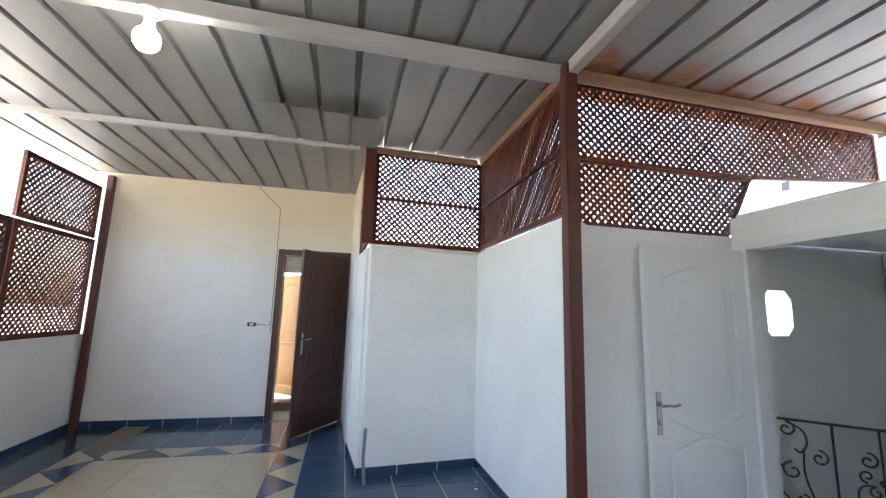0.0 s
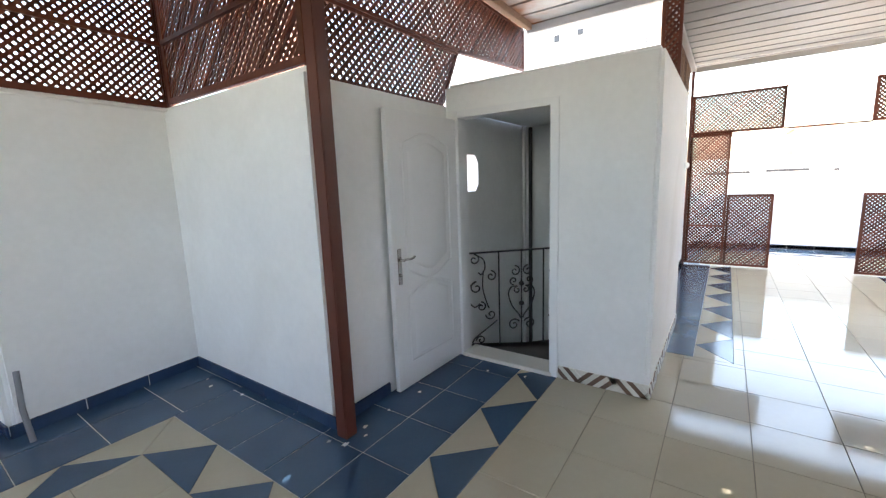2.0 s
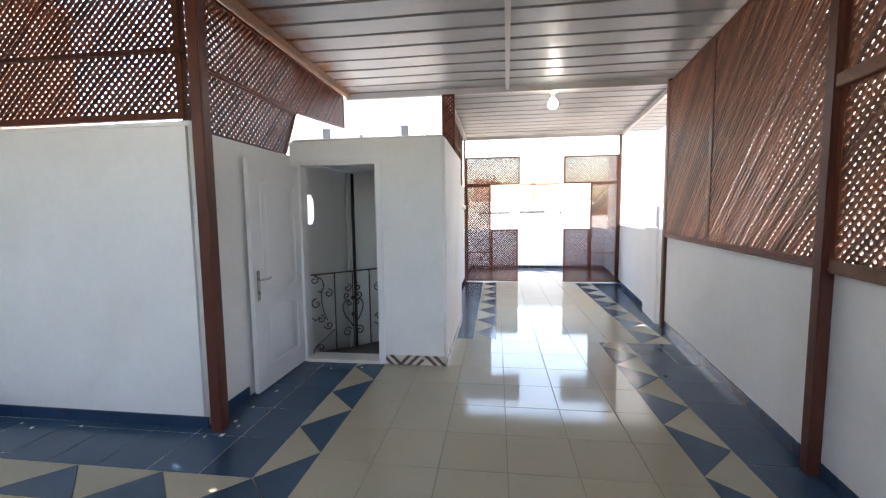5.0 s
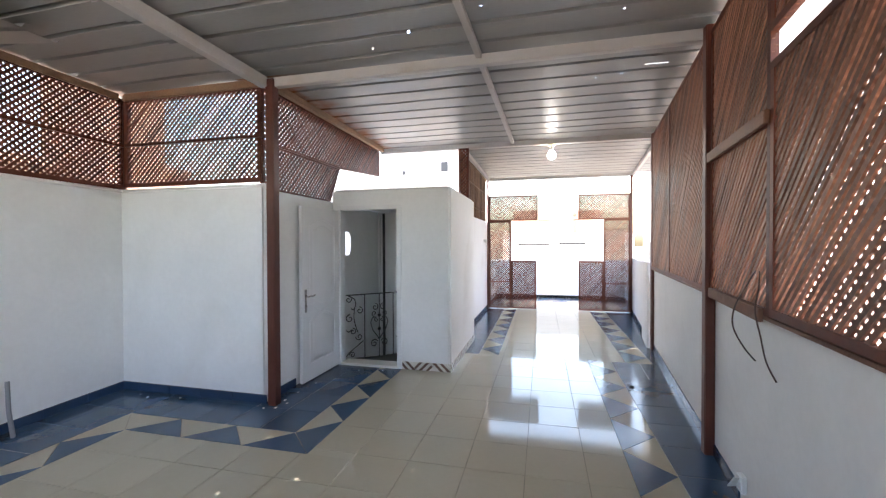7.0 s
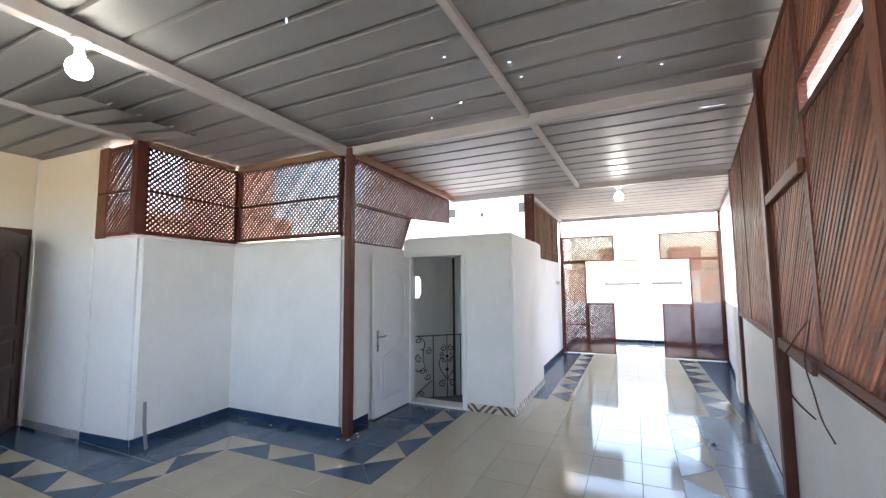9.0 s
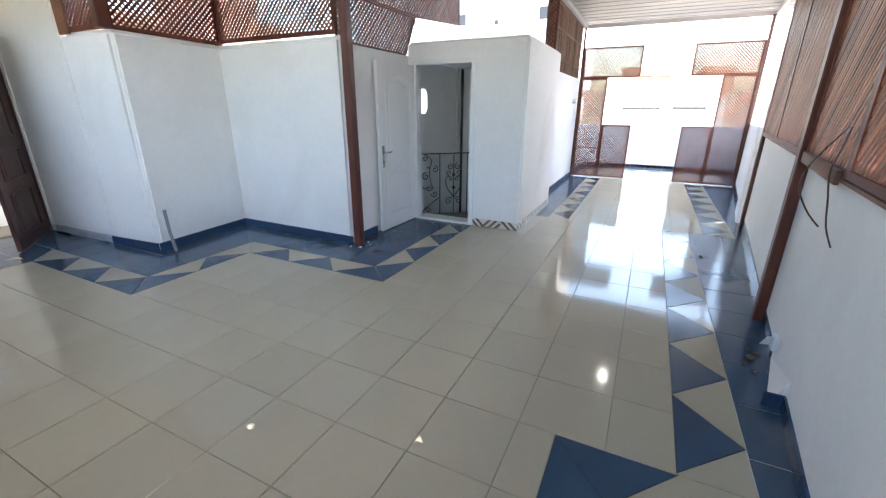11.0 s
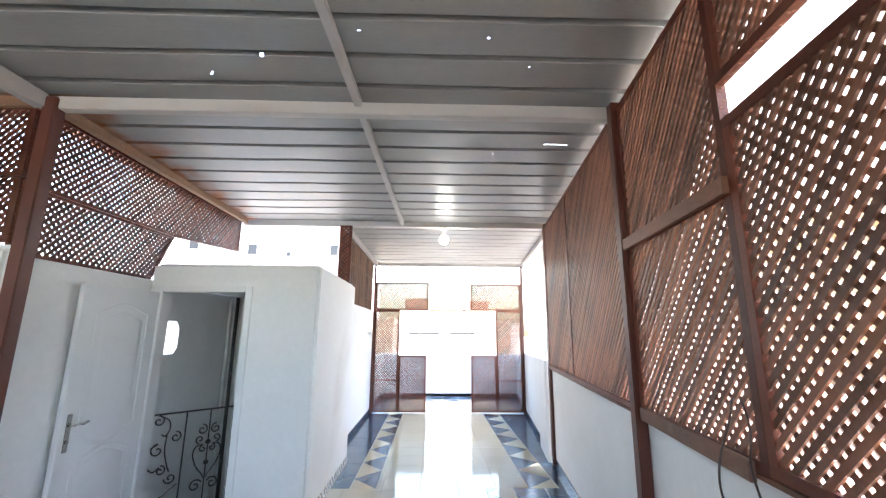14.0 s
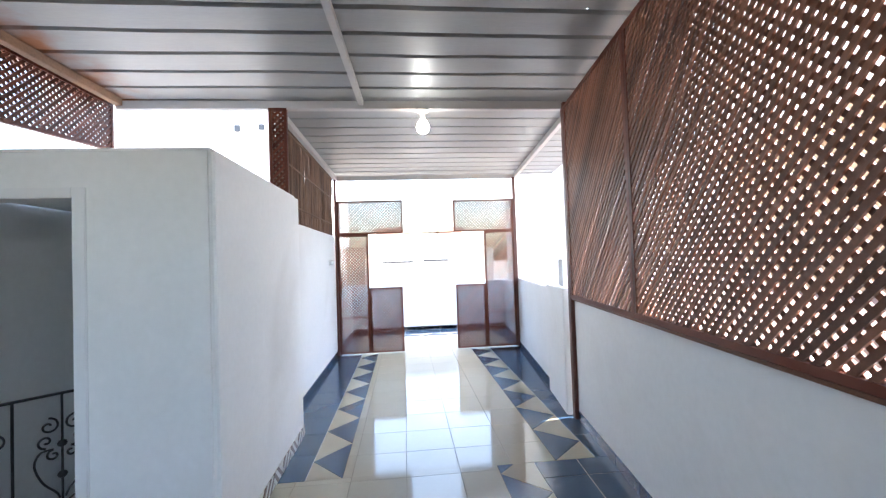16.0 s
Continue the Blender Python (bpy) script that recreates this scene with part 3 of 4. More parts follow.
SW = Vector((1, -0.1136)).normalized()
S0 = (1.53, RW(1.53) + 0.022)
k = 1 / SW.x
for a, b, z0, z1 in ((1.702, 3.1, 1.21, 3.15), (0.04, 1.7, 1.215, 3.15)):
    lattice(S0, SW, rect(a * k, b * k, z0, z1), 0.043, 0.025, "brown wooden lattice screen on the low white wall", "lattice screens on the long wall", frame_w=0.035, mat=WOOD, thick=0.0105)
for a, b, z0, z1, rails in ((-1.1, -0.04, 1.215, 2.21, ()), (-1.1, -0.04, 2.21, 3.15, ()), (-2.19, -1.102, 1.22, 2.47, ()), (-2.19, -1.102, 2.62, 3.15, ())):
    lattice(S0, SW, rect(a * k, b * k, z0, z1), 0.042, 0.0235, "brown wooden lattice screen on the low white wall", "lattice screens on the long wall", frame_w=0.04, rails=rails, mat=WOOD, thick=0.0105)
mr = Geo().bar((1.53 - 1.1, RW(0.43) + 0.055, 2.21), (1.49, RW(1.49) + 0.055, 2.21), 0.025, 0.07)
mr.thing("cross_board", WOOD, "worn brown board across the lattice screens", "board", bevel=0.003)
S1 = (1.53 + 0.0, S0[1] + 0.05)
for a, b, z0, z1 in ((-3.3, -2.21, 1.225, 3.12), (-4.4, -3.32, 1.225, 3.12)):
    lattice(S1, SW, rect(a * k, b * k, z0, z1), 0.051, 0.03, "coarser brown wooden lattice screen set proud of the low wall", "lattice screens on the long wall", frame_w=0.045, side_w=0.075, thick=0.012, rails=((b * k - 0.55, 3.1, b * k - 0.05, 2.35, 0.06),) if a > -3.3 else (), mat=WOOD)

# Added strip: closes the gap where sun leaked past the wall top.
Geo().bar((4.6, RW(4.6) + 0.022, 1.204), (-0.654, RW(-0.654) + 0.022, 1.204), 0.04, 0.018).thing("sill_strip", WOOD, "thin brown strip added under the lattice screens to stop sun leaks", "board", bevel=0.002)
# the coarser screens stand on a sill board and end at a post
Geo().bar((-0.68, RW(-0.68) + 0.04, 1.222), (-2.86, RW(-2.86) + 0.04, 1.222), 0.11, 0.022).thing("sill_board", WOOD, "brown sill board under the coarser lattice screens", "board", bevel=0.003)
Geo().box(-0.7, -0.655, RW(-0.68) + 0.012, RW(-0.68) + 0.1, 1.235, 3.14).thing("lattice_post", WOOD, "brown wooden post where two lattice screens meet", "post", bevel=0.004)

for i in range(5):
    y1 = NORTH - 0.06 - 1.35 * i
    lattice((WEST - 0.05, y1 - 1.33), (0, 1), rect(0, 1.33, 1.14, 2.33), 0.05, 0.027, "brown wooden lattice screen on the low wall", "lattice screens on the west wall", frame_w=0.06)
lattice((WEST - 0.05, 5.03), (0, 1), rect(0, 1.31, 2.35, 3.03), 0.05, 0.027, "upper brown wooden lattice screen beside an open gap", "lattice screens on the west wall", frame_w=0.05)

# screen at the terrace
GX = 8.08
for y0, y1, z0, z1, rails in ((0.68, 1.22, 0.02, 2.135, ((0.02, 0.66, 0.52, 0.66, 0.03),)), (0.09, 0.678, 0.02, 1.17, ()), (0.05, 1.22, 2.137, 2.74, ()),
                       (-1.428, -0.88, 0.02, 1.17, ()), (-1.99, -1.43, 0.02, 2.135, ((0.02, 0.66, 0.54, 0.66, 0.03),)), (-1.99, -0.87, 2.137, 2.72, ())):
    lattice((GX, y1), (0, -1), rect(0, y1 - y0, z0, z1), 0.037, 0.0225, "dark brown wooden lattice panel at the terrace opening", "lattice panels at the terrace", frame_w=0.035, rails=rails)
post(GX, 1.243, 0, 3.13, 0.042, "slim brown post of the terrace screen", "screen_post")
post(GX, -2.017, 0, 3.13, 0.05, "slim brown post of the terrace screen", "screen_post")
beam("cross_bar", (GX, 0.05, 2.135), (GX, -0.87, 2.135), 0.02, 0.02, "thin bar across the terrace opening", WOOD, "bar")


# ---- doors ----
def frame_matrix(a, b):
    """Local frame of an upright leaf: u runs from a to b, v up, w out of the face to the right of that way."""
    a, b = Vector((*a, 0)), Vector((*b, 0))
    d = (b - a).normalized()
    m = Matrix((d, Vector((0, 0, 1)), Vector((d.y, -d.x, 0)))).transposed().to_4x4()
    m.translation = a
    return m


def arch(u0, u1, z0, z1, top=0.0, bottom=0.0, n=14):
    """A panel outline with an arched top and a bowed bottom, anticlockwise."""
    pts = [(u0 + (u1 - u0) * i / n, z0 - bottom * math.sin(math.pi * i / n) ** 1.3) for i in range(n + 1)]
    pts += [(u1 - (u1 - u0) * i / n, z1 + top * math.sin(math.pi * i / n) ** 1.3) for i in range(n + 1)]
    return pts


def moulded(outline, m, w, r, parent, mat, name="panel"):
    """A raised door panel with a rounded moulding round it."""
    g = Geo()
    mid = (sum(p[0] for p in outline) / len(outline), sum(p[1] for p in outline) / len(outline))
    small = [(mid[0] + (u - mid[0]) * 0.8, mid[1] + (v - mid[1]) * 0.88) for u, v in outline]
    smaller = [(mid[0] + (u - mid[0]) * 0.74, mid[1] + (v - mid[1]) * 0.84) for u, v in outline]
    n = len(outline)
    v = [m @ Vector((*p, w)) for p in small] + [m @ Vector((*p, w + 0.007)) for p in smaller]
    g.add(v, [tuple(range(n, 2 * n))] + [(i, (i + 1) % n, n + (i + 1) % n, n + i) for i in range(n)])
    ring = outline + outline[:2]
    g.tube([m @ Vector((u, v, w)) for u, v in ring], r, 6, cap=False)
    return g.part(name, mat, parent, smooth=True)


def handle(m, u, z, w, turn, parent):
    plate = Geo()
    plate.prism([(u - 0.02, z - 0.13), (u + 0.02, z - 0.13), (u + 0.02, z + 0.13), (u - 0.02, z + 0.13)], w, w + 0.008, m)
    h = plate.part("handle", CHROME, parent, "worn metal lever handle on a long plate", bevel=0.003)
    lever = Geo().tube([m @ Vector(p) for p in ((u, z + 0.05, w), (u, z + 0.05, w + 0.045), (u + turn * 0.03, z + 0.055, w + 0.05), (u + turn * 0.08, z + 0.05, w + 0.048), (u + turn * 0.12, z + 0.06, w + 0.045))], 0.009, 8)
    lever.part("lever", CHROME, h, smooth=True)
    key = Geo().lathe([(0.012, 0), (0.012, 0.01), (0.006, 0.012)], m @ pose(u, z - 0.06, w + 0.007), 10)
    key.part("keyhole", CHROME, h, smooth=True)


door = empty("door_1", "white panelled wooden door standing open against the wall", "door", kind="structure")
m = frame_matrix((2.15, 2.57), (2.975, 2.55))
leaf = Geo().prism([(0, 0.012), (0.825, 0.012), (0.825, 2.02), (0, 2.02)], -0.038, 0, m).part("leaf", WHITE_DOOR, door, bevel=0.003)
moulded(arch(0.15, 0.7, 0.9, 1.8, 0.08, 0.1), m, 0.0, 0.007, leaf, WHITE_DOOR)
moulded(arch(0.15, 0.7, 0.2, 0.7, 0.08, 0.0), m, 0.0, 0.007, leaf, WHITE_DOOR)
handle(m, 0.065, 0.94, 0.0, 1, leaf)
for z in (0.3, 1.05, 1.8):
    Geo().tube([m @ Vector((0.832, z - 0.05, -0.01)), m @ Vector((0.832, z + 0.05, -0.01))], 0.008, 8).part("hinge", CHROME, door, smooth=True)
casing = Geo()
casing.box(HX - 0.012, HX + 0.13, OY0 - 0.045, OY0 + 0.02, 0, 2.085).box(HX - 0.012, HX + 0.13, OY1 - 0.003, OY1 + 0.045, 0, 2.085).box(HX - 0.012, HX + 0.13, OY0 + 0.02, OY1 - 0.003, 2.03, 2.085)
casing.part("door_casing", WHITE_DOOR, door, "white painted casing", bevel=0.004)
Geo().box(HX - 0.02, HX + 0.2, OY0, OY1, -0.004, 0.03).part("threshold", MOSAIC_W, door, "pale marble threshold", bevel=0.004)

door = empty("door_2", "dark brown panelled door standing ajar in the far wall", "door", kind="structure")
m = frame_matrix((-0.28, 5.61), (0.255, 6.375))
leaf = Geo().prism([(0, 0.012), (0.93, 0.012), (0.93, 2.27), (0, 2.27)], -0.04, 0, m).part("leaf", DARK_DOOR, door, bevel=0.003)
for sides, w in ((m, 0.0),):
    for q in ((0.16, 0.74, 1.2, 2.0, 0.08), (0.16, 0.74, 0.75, 1.05, 0.0), (0.16, 0.74, 0.15, 0.6, 0.05)):
        moulded(arch(q[0], q[1], q[2], q[3], q[4]), sides, w, 0.012, leaf, DARK_DOOR)
handle(m, 0.07, 1.1, 0.0, 1, leaf)
jamb = Geo()
jamb.box(DX0 - 0.05, DX0 + 0.03, NORTH - 0.012, NORTH + 0.21, 0, DH + 0.04).box(DX1 - 0.03, DX1 + 0.025, NORTH - 0.012, NORTH + 0.21, 0, DH + 0.04).box(DX0 + 0.03, DX1 - 0.03, NORTH - 0.012, NORTH + 0.21, DH - 0.04, DH + 0.04)
jamb.part("door_casing", DARK_DOOR, door, bevel=0.004)

# ---- room behind the dark door ----
wall("wall_back_room", [([(-2.6, 9.4), (0.9, 9.4), (0.9, 9.6), (-2.6, 9.6)], -0.3, 2.6), ([(-2.8, 6.62), (-2.6, 6.62), (-2.6, 9.6), (-2.8, 9.6)], -0.3, 2.6), ([(0.7, 6.62), (0.9, 6.62), (0.9, 9.4), (0.7, 9.4)], -0.3, 2.6)], PLASTER, "white plastered walls of the room behind the dark door")
wall("wall_back_inner", [([(-0.26, 7.2), (0.7, 7.2), (0.7, 7.35), (-0.26, 7.35)], -0.3, 2.6), ([(-2.6, 7.2), (-1.1, 7.2), (-1.1, 7.35), (-2.6, 7.35)], -0.3, 2.6), ([(-1.1, 7.2), (-0.26, 7.2), (-0.26, 7.35), (-1.1, 7.35)], 2.15, 2.6)], PLASTER, "white plastered inner wall with a doorway", bevel=0)
back_floor = Geo().box(-2.6, 0.7, 6.62, 9.4, -0.3, -0.002).thing("floor_back_room", TILE, "beige tiled floor behind the dark door", "floor", "structure")
inner = empty("door_3", "honey coloured wooden door ajar in a cream casing", "door", kind="structure")
m = frame_matrix((-0.87, 7.88), (-0.345, 7.38))
Geo().prism([(0, 0.12), (0.73, 0.12), (0.73, 2.08), (0, 2.08)], -0.04, 0, m).part("leaf", HONEY, inner, bevel=0.004)
for sides, w in ((m, 0.0), (m @ pose(0, 0, -0.04, 0, 180, 0) @ pose(-0.73, 0, 0), 0.0)):
    moulded(arch(0.12, 0.6, 1.15, 1.9, 0.05), sides, w, 0.012, inner, HONEY)
    moulded(arch(0.12, 0.6, 0.25, 0.95, 0.0), sides, w, 0.012, inner, HONEY)
# Unseen slab added to dim the front; open sky lights the rest.
Geo().box(-2.6, 0.7, 6.625, 8.2, 2.6, 2.7).thing("ceiling_back_room", PLASTER, "unseen white ceiling over the front of the room behind the dark door", "ceiling", "structure")
c = Geo()
c.box(-0.36, -0.255, 7.17, 7.37, 0, 2.2).box(-1.105, -1.0, 7.17, 7.37, 0, 2.2).box(-1.0, -0.36, 7.17, 7.37, 2.1, 2.2)
c.part("door_casing", CREAM, inner, "cream painted casing", bevel=0.006)
Geo().box(-1.1, -0.26, 7.05, 7.38, -0.002, 0.12).part("threshold", MOSAIC_B, inner, "brown stone step", bevel=0.006)
Geo().tube([(0.31, 6.36, 0.0), (0.31, 6.36, 3.2)], 0.016, 8).thing("conduit_pipe", PLASTIC, "white vertical conduit in the corner by the door", "pipe", smooth=True)

# ---- stair hut inside ----
Geo().prism([(HX + 0.2, OY0 - 0.3), (4.15, HY + 0.125), (4.15, 1.55), (3.14, 2.56), (HX + 0.2, 2.63)], -0.2, 0.0).thing("stair_landing", DARK, "dark stone landing at the stair head", "landing", bevel=0.01)
for i in range(7):
    a0, a1 = radians(-65 + 24 * i), radians(-65 + 24 * (i + 1) + 3)
    c = Vector((3.95, 1.9))
    p = [(c.x + 0.09 * math.cos(a0), c.y + 0.09 * math.sin(a0)), (c.x + 0.72 * math.cos(a0), c.y + 0.72 * math.sin(a0)), (c.x + 0.72 * math.cos(a1), c.y + 0.72 * math.sin(a1)), (c.x + 0.09 * math.cos(a1), c.y + 0.09 * math.sin(a1))]
    Geo().prism([(min(4.62, x), min(2.63, max(1.18, yy))) for x, yy in p], -0.2 - 0.18 * (i + 1), -0.15 - 0.18 * (i + 1)).thing("stair_tread", DARK, "dark stone tread of the winding stair", "stair", group="treads of the winding stair")
Geo().box(3.1, 4.7, 1.1, 2.65, -2.5, -2.3).thing("floor_below", DARK, "dark floor of the storey below", "floor", "structure")
# The dark gap in the hut corner is built as a black bar.
Geo().tube([(4.56, 2.56, -2.3), (4.56, 2.56, 2.1)], 0.022, 10).thing("gap_bar", IRON, "black upright bar for the dark gap in the stair hut corner", "pole", smooth=True)
Geo().tube([(4.5, 2.615, -2.3), (4.5, 2.615, 2.11)], 0.018, 10).thing("drain_pipe", PLASTIC, "white pipe beside the black bar", "pipe", smooth=True)
window = empty("window_1", "small frosted window with cut corners in the stair wall", "window", kind="structure")
wm = frame_matrix((3.36, 2.648), (4.0, 2.648))
oct_in = [(-0.136, -0.1), (-0.08, -0.165), (0.08, -0.165), (0.136, -0.1), (0.136, 0.1), (0.08, 0.165), (-0.08, 0.165), (-0.136, 0.1)]
sq = [(-0.2, -0.1), (-0.2, -0.26), (0.2, -0.26), (0.2, -0.1), (0.2, 0.1), (0.2, 0.27), (-0.2, 0.27), (-0.2, 0.1)]
g = Geo()
vv = [wm @ Vector((u, v + 1.595, w)) for w in (0.0, 0.006) for poly in (oct_in, sq) for u, v in poly]
for i in range(8):
    j = (i + 1) % 8
    g.add([vv[i], vv[j], vv[8 + j], vv[8 + i], vv[16 + i], vv[16 + j], vv[24 + j], vv[24 + i]], [(0, 1, 2, 3), (4, 5, 6, 7), (0, 1, 5, 4), (2, 3, 7, 6)])
g.part("window_frame", PLASTER, window)


def swoop(pts, n=6):
    """A smooth line through points."""
    out = []
    P = [Vector(p) for p in pts]
    for i in range(len(P) - 1):
        p0, p1, p2, p3 = P[max(i - 1, 0)], P[i], P[i + 1], P[min(i + 2, len(P) - 1)]
        for k in range(n):
            t = k / n
            out.append(0.5 * (2 * p1 + (p2 - p0) * t + (2 * p0 - 5 * p1 + 4 * p2 - p3) * t * t + (3 * p1 - p0 - 3 * p2 + p3) * t ** 3))
    return out + [P[-1]]


def spiral(c, r0, turns, start, sign, n=26):
    """A scroll that winds in from radius r0 round c, in (u, v)."""
    return [(c[0] + r0 * (1 - 0.8 * i / n) * math.cos(start + sign * turns * 2 * math.pi * i / n), c[1] + r0 * (1 - 0.8 * i / n) * math.sin(start + sign * turns * 2 * math.pi * i / n)) for i in range(n + 1)]


def railing(a, b, z0, z1, bars, hearts, curls):
    """A scrolled rail from a to b: upright bars, heart bays about a middle bar, and bays of loose curls."""
    root = empty("stair_railing", "black wrought iron stair railing with scrollwork", "railing")
    m = frame_matrix(a, b)
    L = (Vector(b) - Vector(a)).length
    Geo().prism([(0, z1 - 0.007), (L, z1 - 0.007), (L, z1 + 0.007), (0, z1 + 0.007)], -0.014, 0.014, m).part("top_rail", IRON, root, bevel=0.003)
    put = lambda pts, r=0.0066, name="scroll": Geo().tube([m @ Vector((u, v, 0)) for u, v in pts], r, 6).part(name, IRON, root, smooth=True)
    flat = lambda pts: [tuple(p)[:2] for p in swoop([(u, v, 0) for u, v in pts])]
    for u in bars:
        put([(u, z0), (u, z1 - 0.008)], 0.008, "baluster")
    for u in hearts:
        put([(u, z0), (u, z1 - 0.008)], 0.007, "baluster")
        for s in (1, -1):
            put(spiral((u + s * 0.062, z1 - 0.19), 0.05, 1.2, math.pi / 2, s))
            put(spiral((u + s * 0.075, z1 - 0.28), 0.04, 1.1, -math.pi / 2, s))
            put(spiral((u + s * 0.04, z1 - 0.37), 0.035, 1.1, math.pi / 2, -s))
            put(flat([(u + s * 0.04, z1 - 0.335), (u + s * 0.1, z1 - 0.34), (u + s * 0.125, z1 - 0.41), (u + s * 0.09, z1 - 0.52), (u + s * 0.03, z1 - 0.6), (u + s * 0.012, z1 - 0.64)]))
            put(spiral((u + s * 0.075, z1 - 0.7), 0.058, 1.3, math.pi * (0.85 if s > 0 else 0.15), -s))
        for zc in (z1 - 0.31, z1 - 0.5):
            Geo().lathe([(0.004, -0.024), (0.02, -0.014), (0.026, 0), (0.02, 0.014), (0.004, 0.024)], m @ pose(u, zc, 0, 90, 0, 0), 10).part("collar", IRON, root, smooth=True)
    for u, w, s in curls:
        put(spiral((u - s * w * 0.2, z1 - 0.06), 0.05, 1.2, math.pi / 2, -s))
        put(flat([(u - s * w * 0.2, z1 - 0.012), (u + s * w * 0.05, z1 - 0.06), (u + s * w * 0.1, z1 - 0.14), (u, z1 - 0.2), (u - s * 0.03, z1 - 0.18)]))
        put(spiral((u + s * w * 0.27, z1 - 0.22), 0.05, 1.2, math.pi / 2, -s))
        put(flat([(u + s * w * 0.05, z1 - 0.17), (u + s * w * 0.03, z1 - 0.32), (u + s * w * 0.12, z1 - 0.45), (u + s * w * 0.2, z1 - 0.52)]))
        put(spiral((u - s * w * 0.15, z1 - 0.32), 0.06, 1.1, math.pi / 2, s))
        put(flat([(u - s * w * 0.15, z1 - 0.26), (u - s * w * 0.38, z1 - 0.32), (u - s * w * 0.4, z1 - 0.42), (u - s * w * 0.22, z1 - 0.5), (u - s * w * 0.05, z1 - 0.47)]))
        put(spiral((u - s * w * 0.02, z1 - 0.5), 0.045, 1.2, math.pi / 2, -s))
        put(spiral((u + s * w * 0.25, z1 - 0.58), 0.05, 1.2, math.pi, s))
        put(flat([(u + s * w * 0.44, z1 - 0.64), (u + s * w * 0.1, z1 - 0.72), (u - s * w * 0.2, z1 - 0.79), (u - s * w * 0.3, z1 - 0.84)]))
        put(spiral((u - s * w * 0.05, z1 - 0.82), 0.045, 1.2, math.pi, -s))
    return root


railing((3.07, 2.6), (4.05, 1.62), 0.0, 0.89, (0.354, 0.784, 1.214), (0.569,), ((0.19, 0.33, 1), (0.98, 0.33, -1)))

# ---- lamps ----
def bulb_lamp(x, y, z, label):
    at = pose(x, y, z) @ Matrix.Scale(1.12, 4)
    root = empty("ceiling_lamp", label, "lamp", group="bare bulbs under the roof")
    Geo().lathe([(0.05, 0.0), (0.055, -0.012), (0.035, -0.03), (0.03, -0.03)], at, 20).part("rose", CREAM, root, smooth=True)
    Geo().lathe([(0.022, -0.03), (0.024, -0.05), (0.026, -0.085), (0.018, -0.09)], at, 16).part("socket", PLASTIC, root, smooth=True)
    prof = [(0.018, -0.088), (0.032, -0.1), (0.052, -0.125), (0.058, -0.155), (0.052, -0.185), (0.035, -0.205), (0.01, -0.213)]
    Geo().lathe(prof, at, 24).part("bulb", BULB, root, "lit white bulb", smooth=True)


bulb_lamp(-0.89, 2.6, 3.12, "lit bare bulb in a holder under the roof beam")
bulb_lamp(4.72, -0.19, 3.14, "lit bare bulb in a holder where the roofs meet")
lamp = empty("wall_lamp", "white lit wall lamp on the passage wall", "lamp")
lm = pose(7.5, 1.27, 1.65, 90, 0, 0)
Geo().lathe([(0.05, 0.0), (0.05, 0.012), (0.04, 0.02)], lm, 24).part("base", PLASTIC, lamp, smooth=True)
Geo().lathe([(0.038, 0.02), (0.046, 0.035), (0.042, 0.06), (0.025, 0.08), (0.006, 0.083)], lm, 24).part("globe", PLASTIC, lamp, smooth=True)

# ---- small things ----
Geo().tube([(0.505, 4.2, 0.0), (0.49, 4.22, 0.22), (0.5, 4.25, 0.46)], 0.016, 12).thing("pipe_stub", PIPE, "grey upright pipe stub sticking out of the blue floor", "pipe", smooth=True)
sw = empty("wall_switch", "dark surface switch with a thin wire on the wall", "switch")
Geo().box(-1.03, -0.92, NORTH - 0.02, NORTH, 1.27, 1.32).part("body", IRON, sw, bevel=0.004)
Geo().box(-1.0, -0.95, NORTH - 0.026, NORTH - 0.02, 1.28, 1.31).part("rocker", PLASTIC, sw, bevel=0.002)
Geo().tube([(-0.92, NORTH - 0.004, 1.29), (-0.85, NORTH - 0.004, 1.3), (-0.76, NORTH - 0.004, 1.28), (-0.73, NORTH - 0.004, 1.35)], 0.003, 6).part("wire", CABLE, sw)
Geo().tube([(-0.73, NORTH - 0.004, 1.2), (-0.735, NORTH - 0.004, 2.4), (-0.74, NORTH - 0.004, 2.95), (-0.95, NORTH - 0.004, 3.15), (-1.05, NORTH - 0.004, 3.24)], 0.004, 6).thing("wall_wire", WORN, "thin brown wire running up the far wall", "wire")


def wire(points, label):
    return Geo().tube(points, 0.0038, 8).thing("loose_cable", CABLE, label, "cable", group="loose cables on the long wall", smooth=True)


F = lambda x, d=0.03: RW(x) + d
wire(swoop([(0.56, -1.13, 1.44), (0.5, -1.06, 1.36), (0.475, -1.0, 1.26), (0.47, -0.99, 1.16), (0.5, -1.05, 1.05), (0.56, -1.13, 0.965)]), "dark loose cable hanging from the lattice over the low wall")
wire(swoop([(0.5, -1.12, 1.44), (0.44, -1.09, 1.36), (0.43, -1.07, 1.25), (0.42, -1.09, 1.12), (0.41, -1.11, 1.0), (0.38, -1.14, 0.91)]), "longer dark loose cable hanging from the lattice over the low wall")

bd = Geo().bar((0.5, RW(0.5) + 0.052, 1.215), (1.45, RW(1.45) + 0.052, 1.225), 0.022, 0.07)
bd.thing("bare_board", WORN, "weathered brown board under the lattice", "board", bevel=0.003)
g = Geo()
b0, b1, b2 = Vector((0.39, RW(0.39) - 0.02, 0)), Vector((0.39, RW(0.39) + 0.07, 0)), Vector((1.0, RW(1.0) - 0.005, 0))
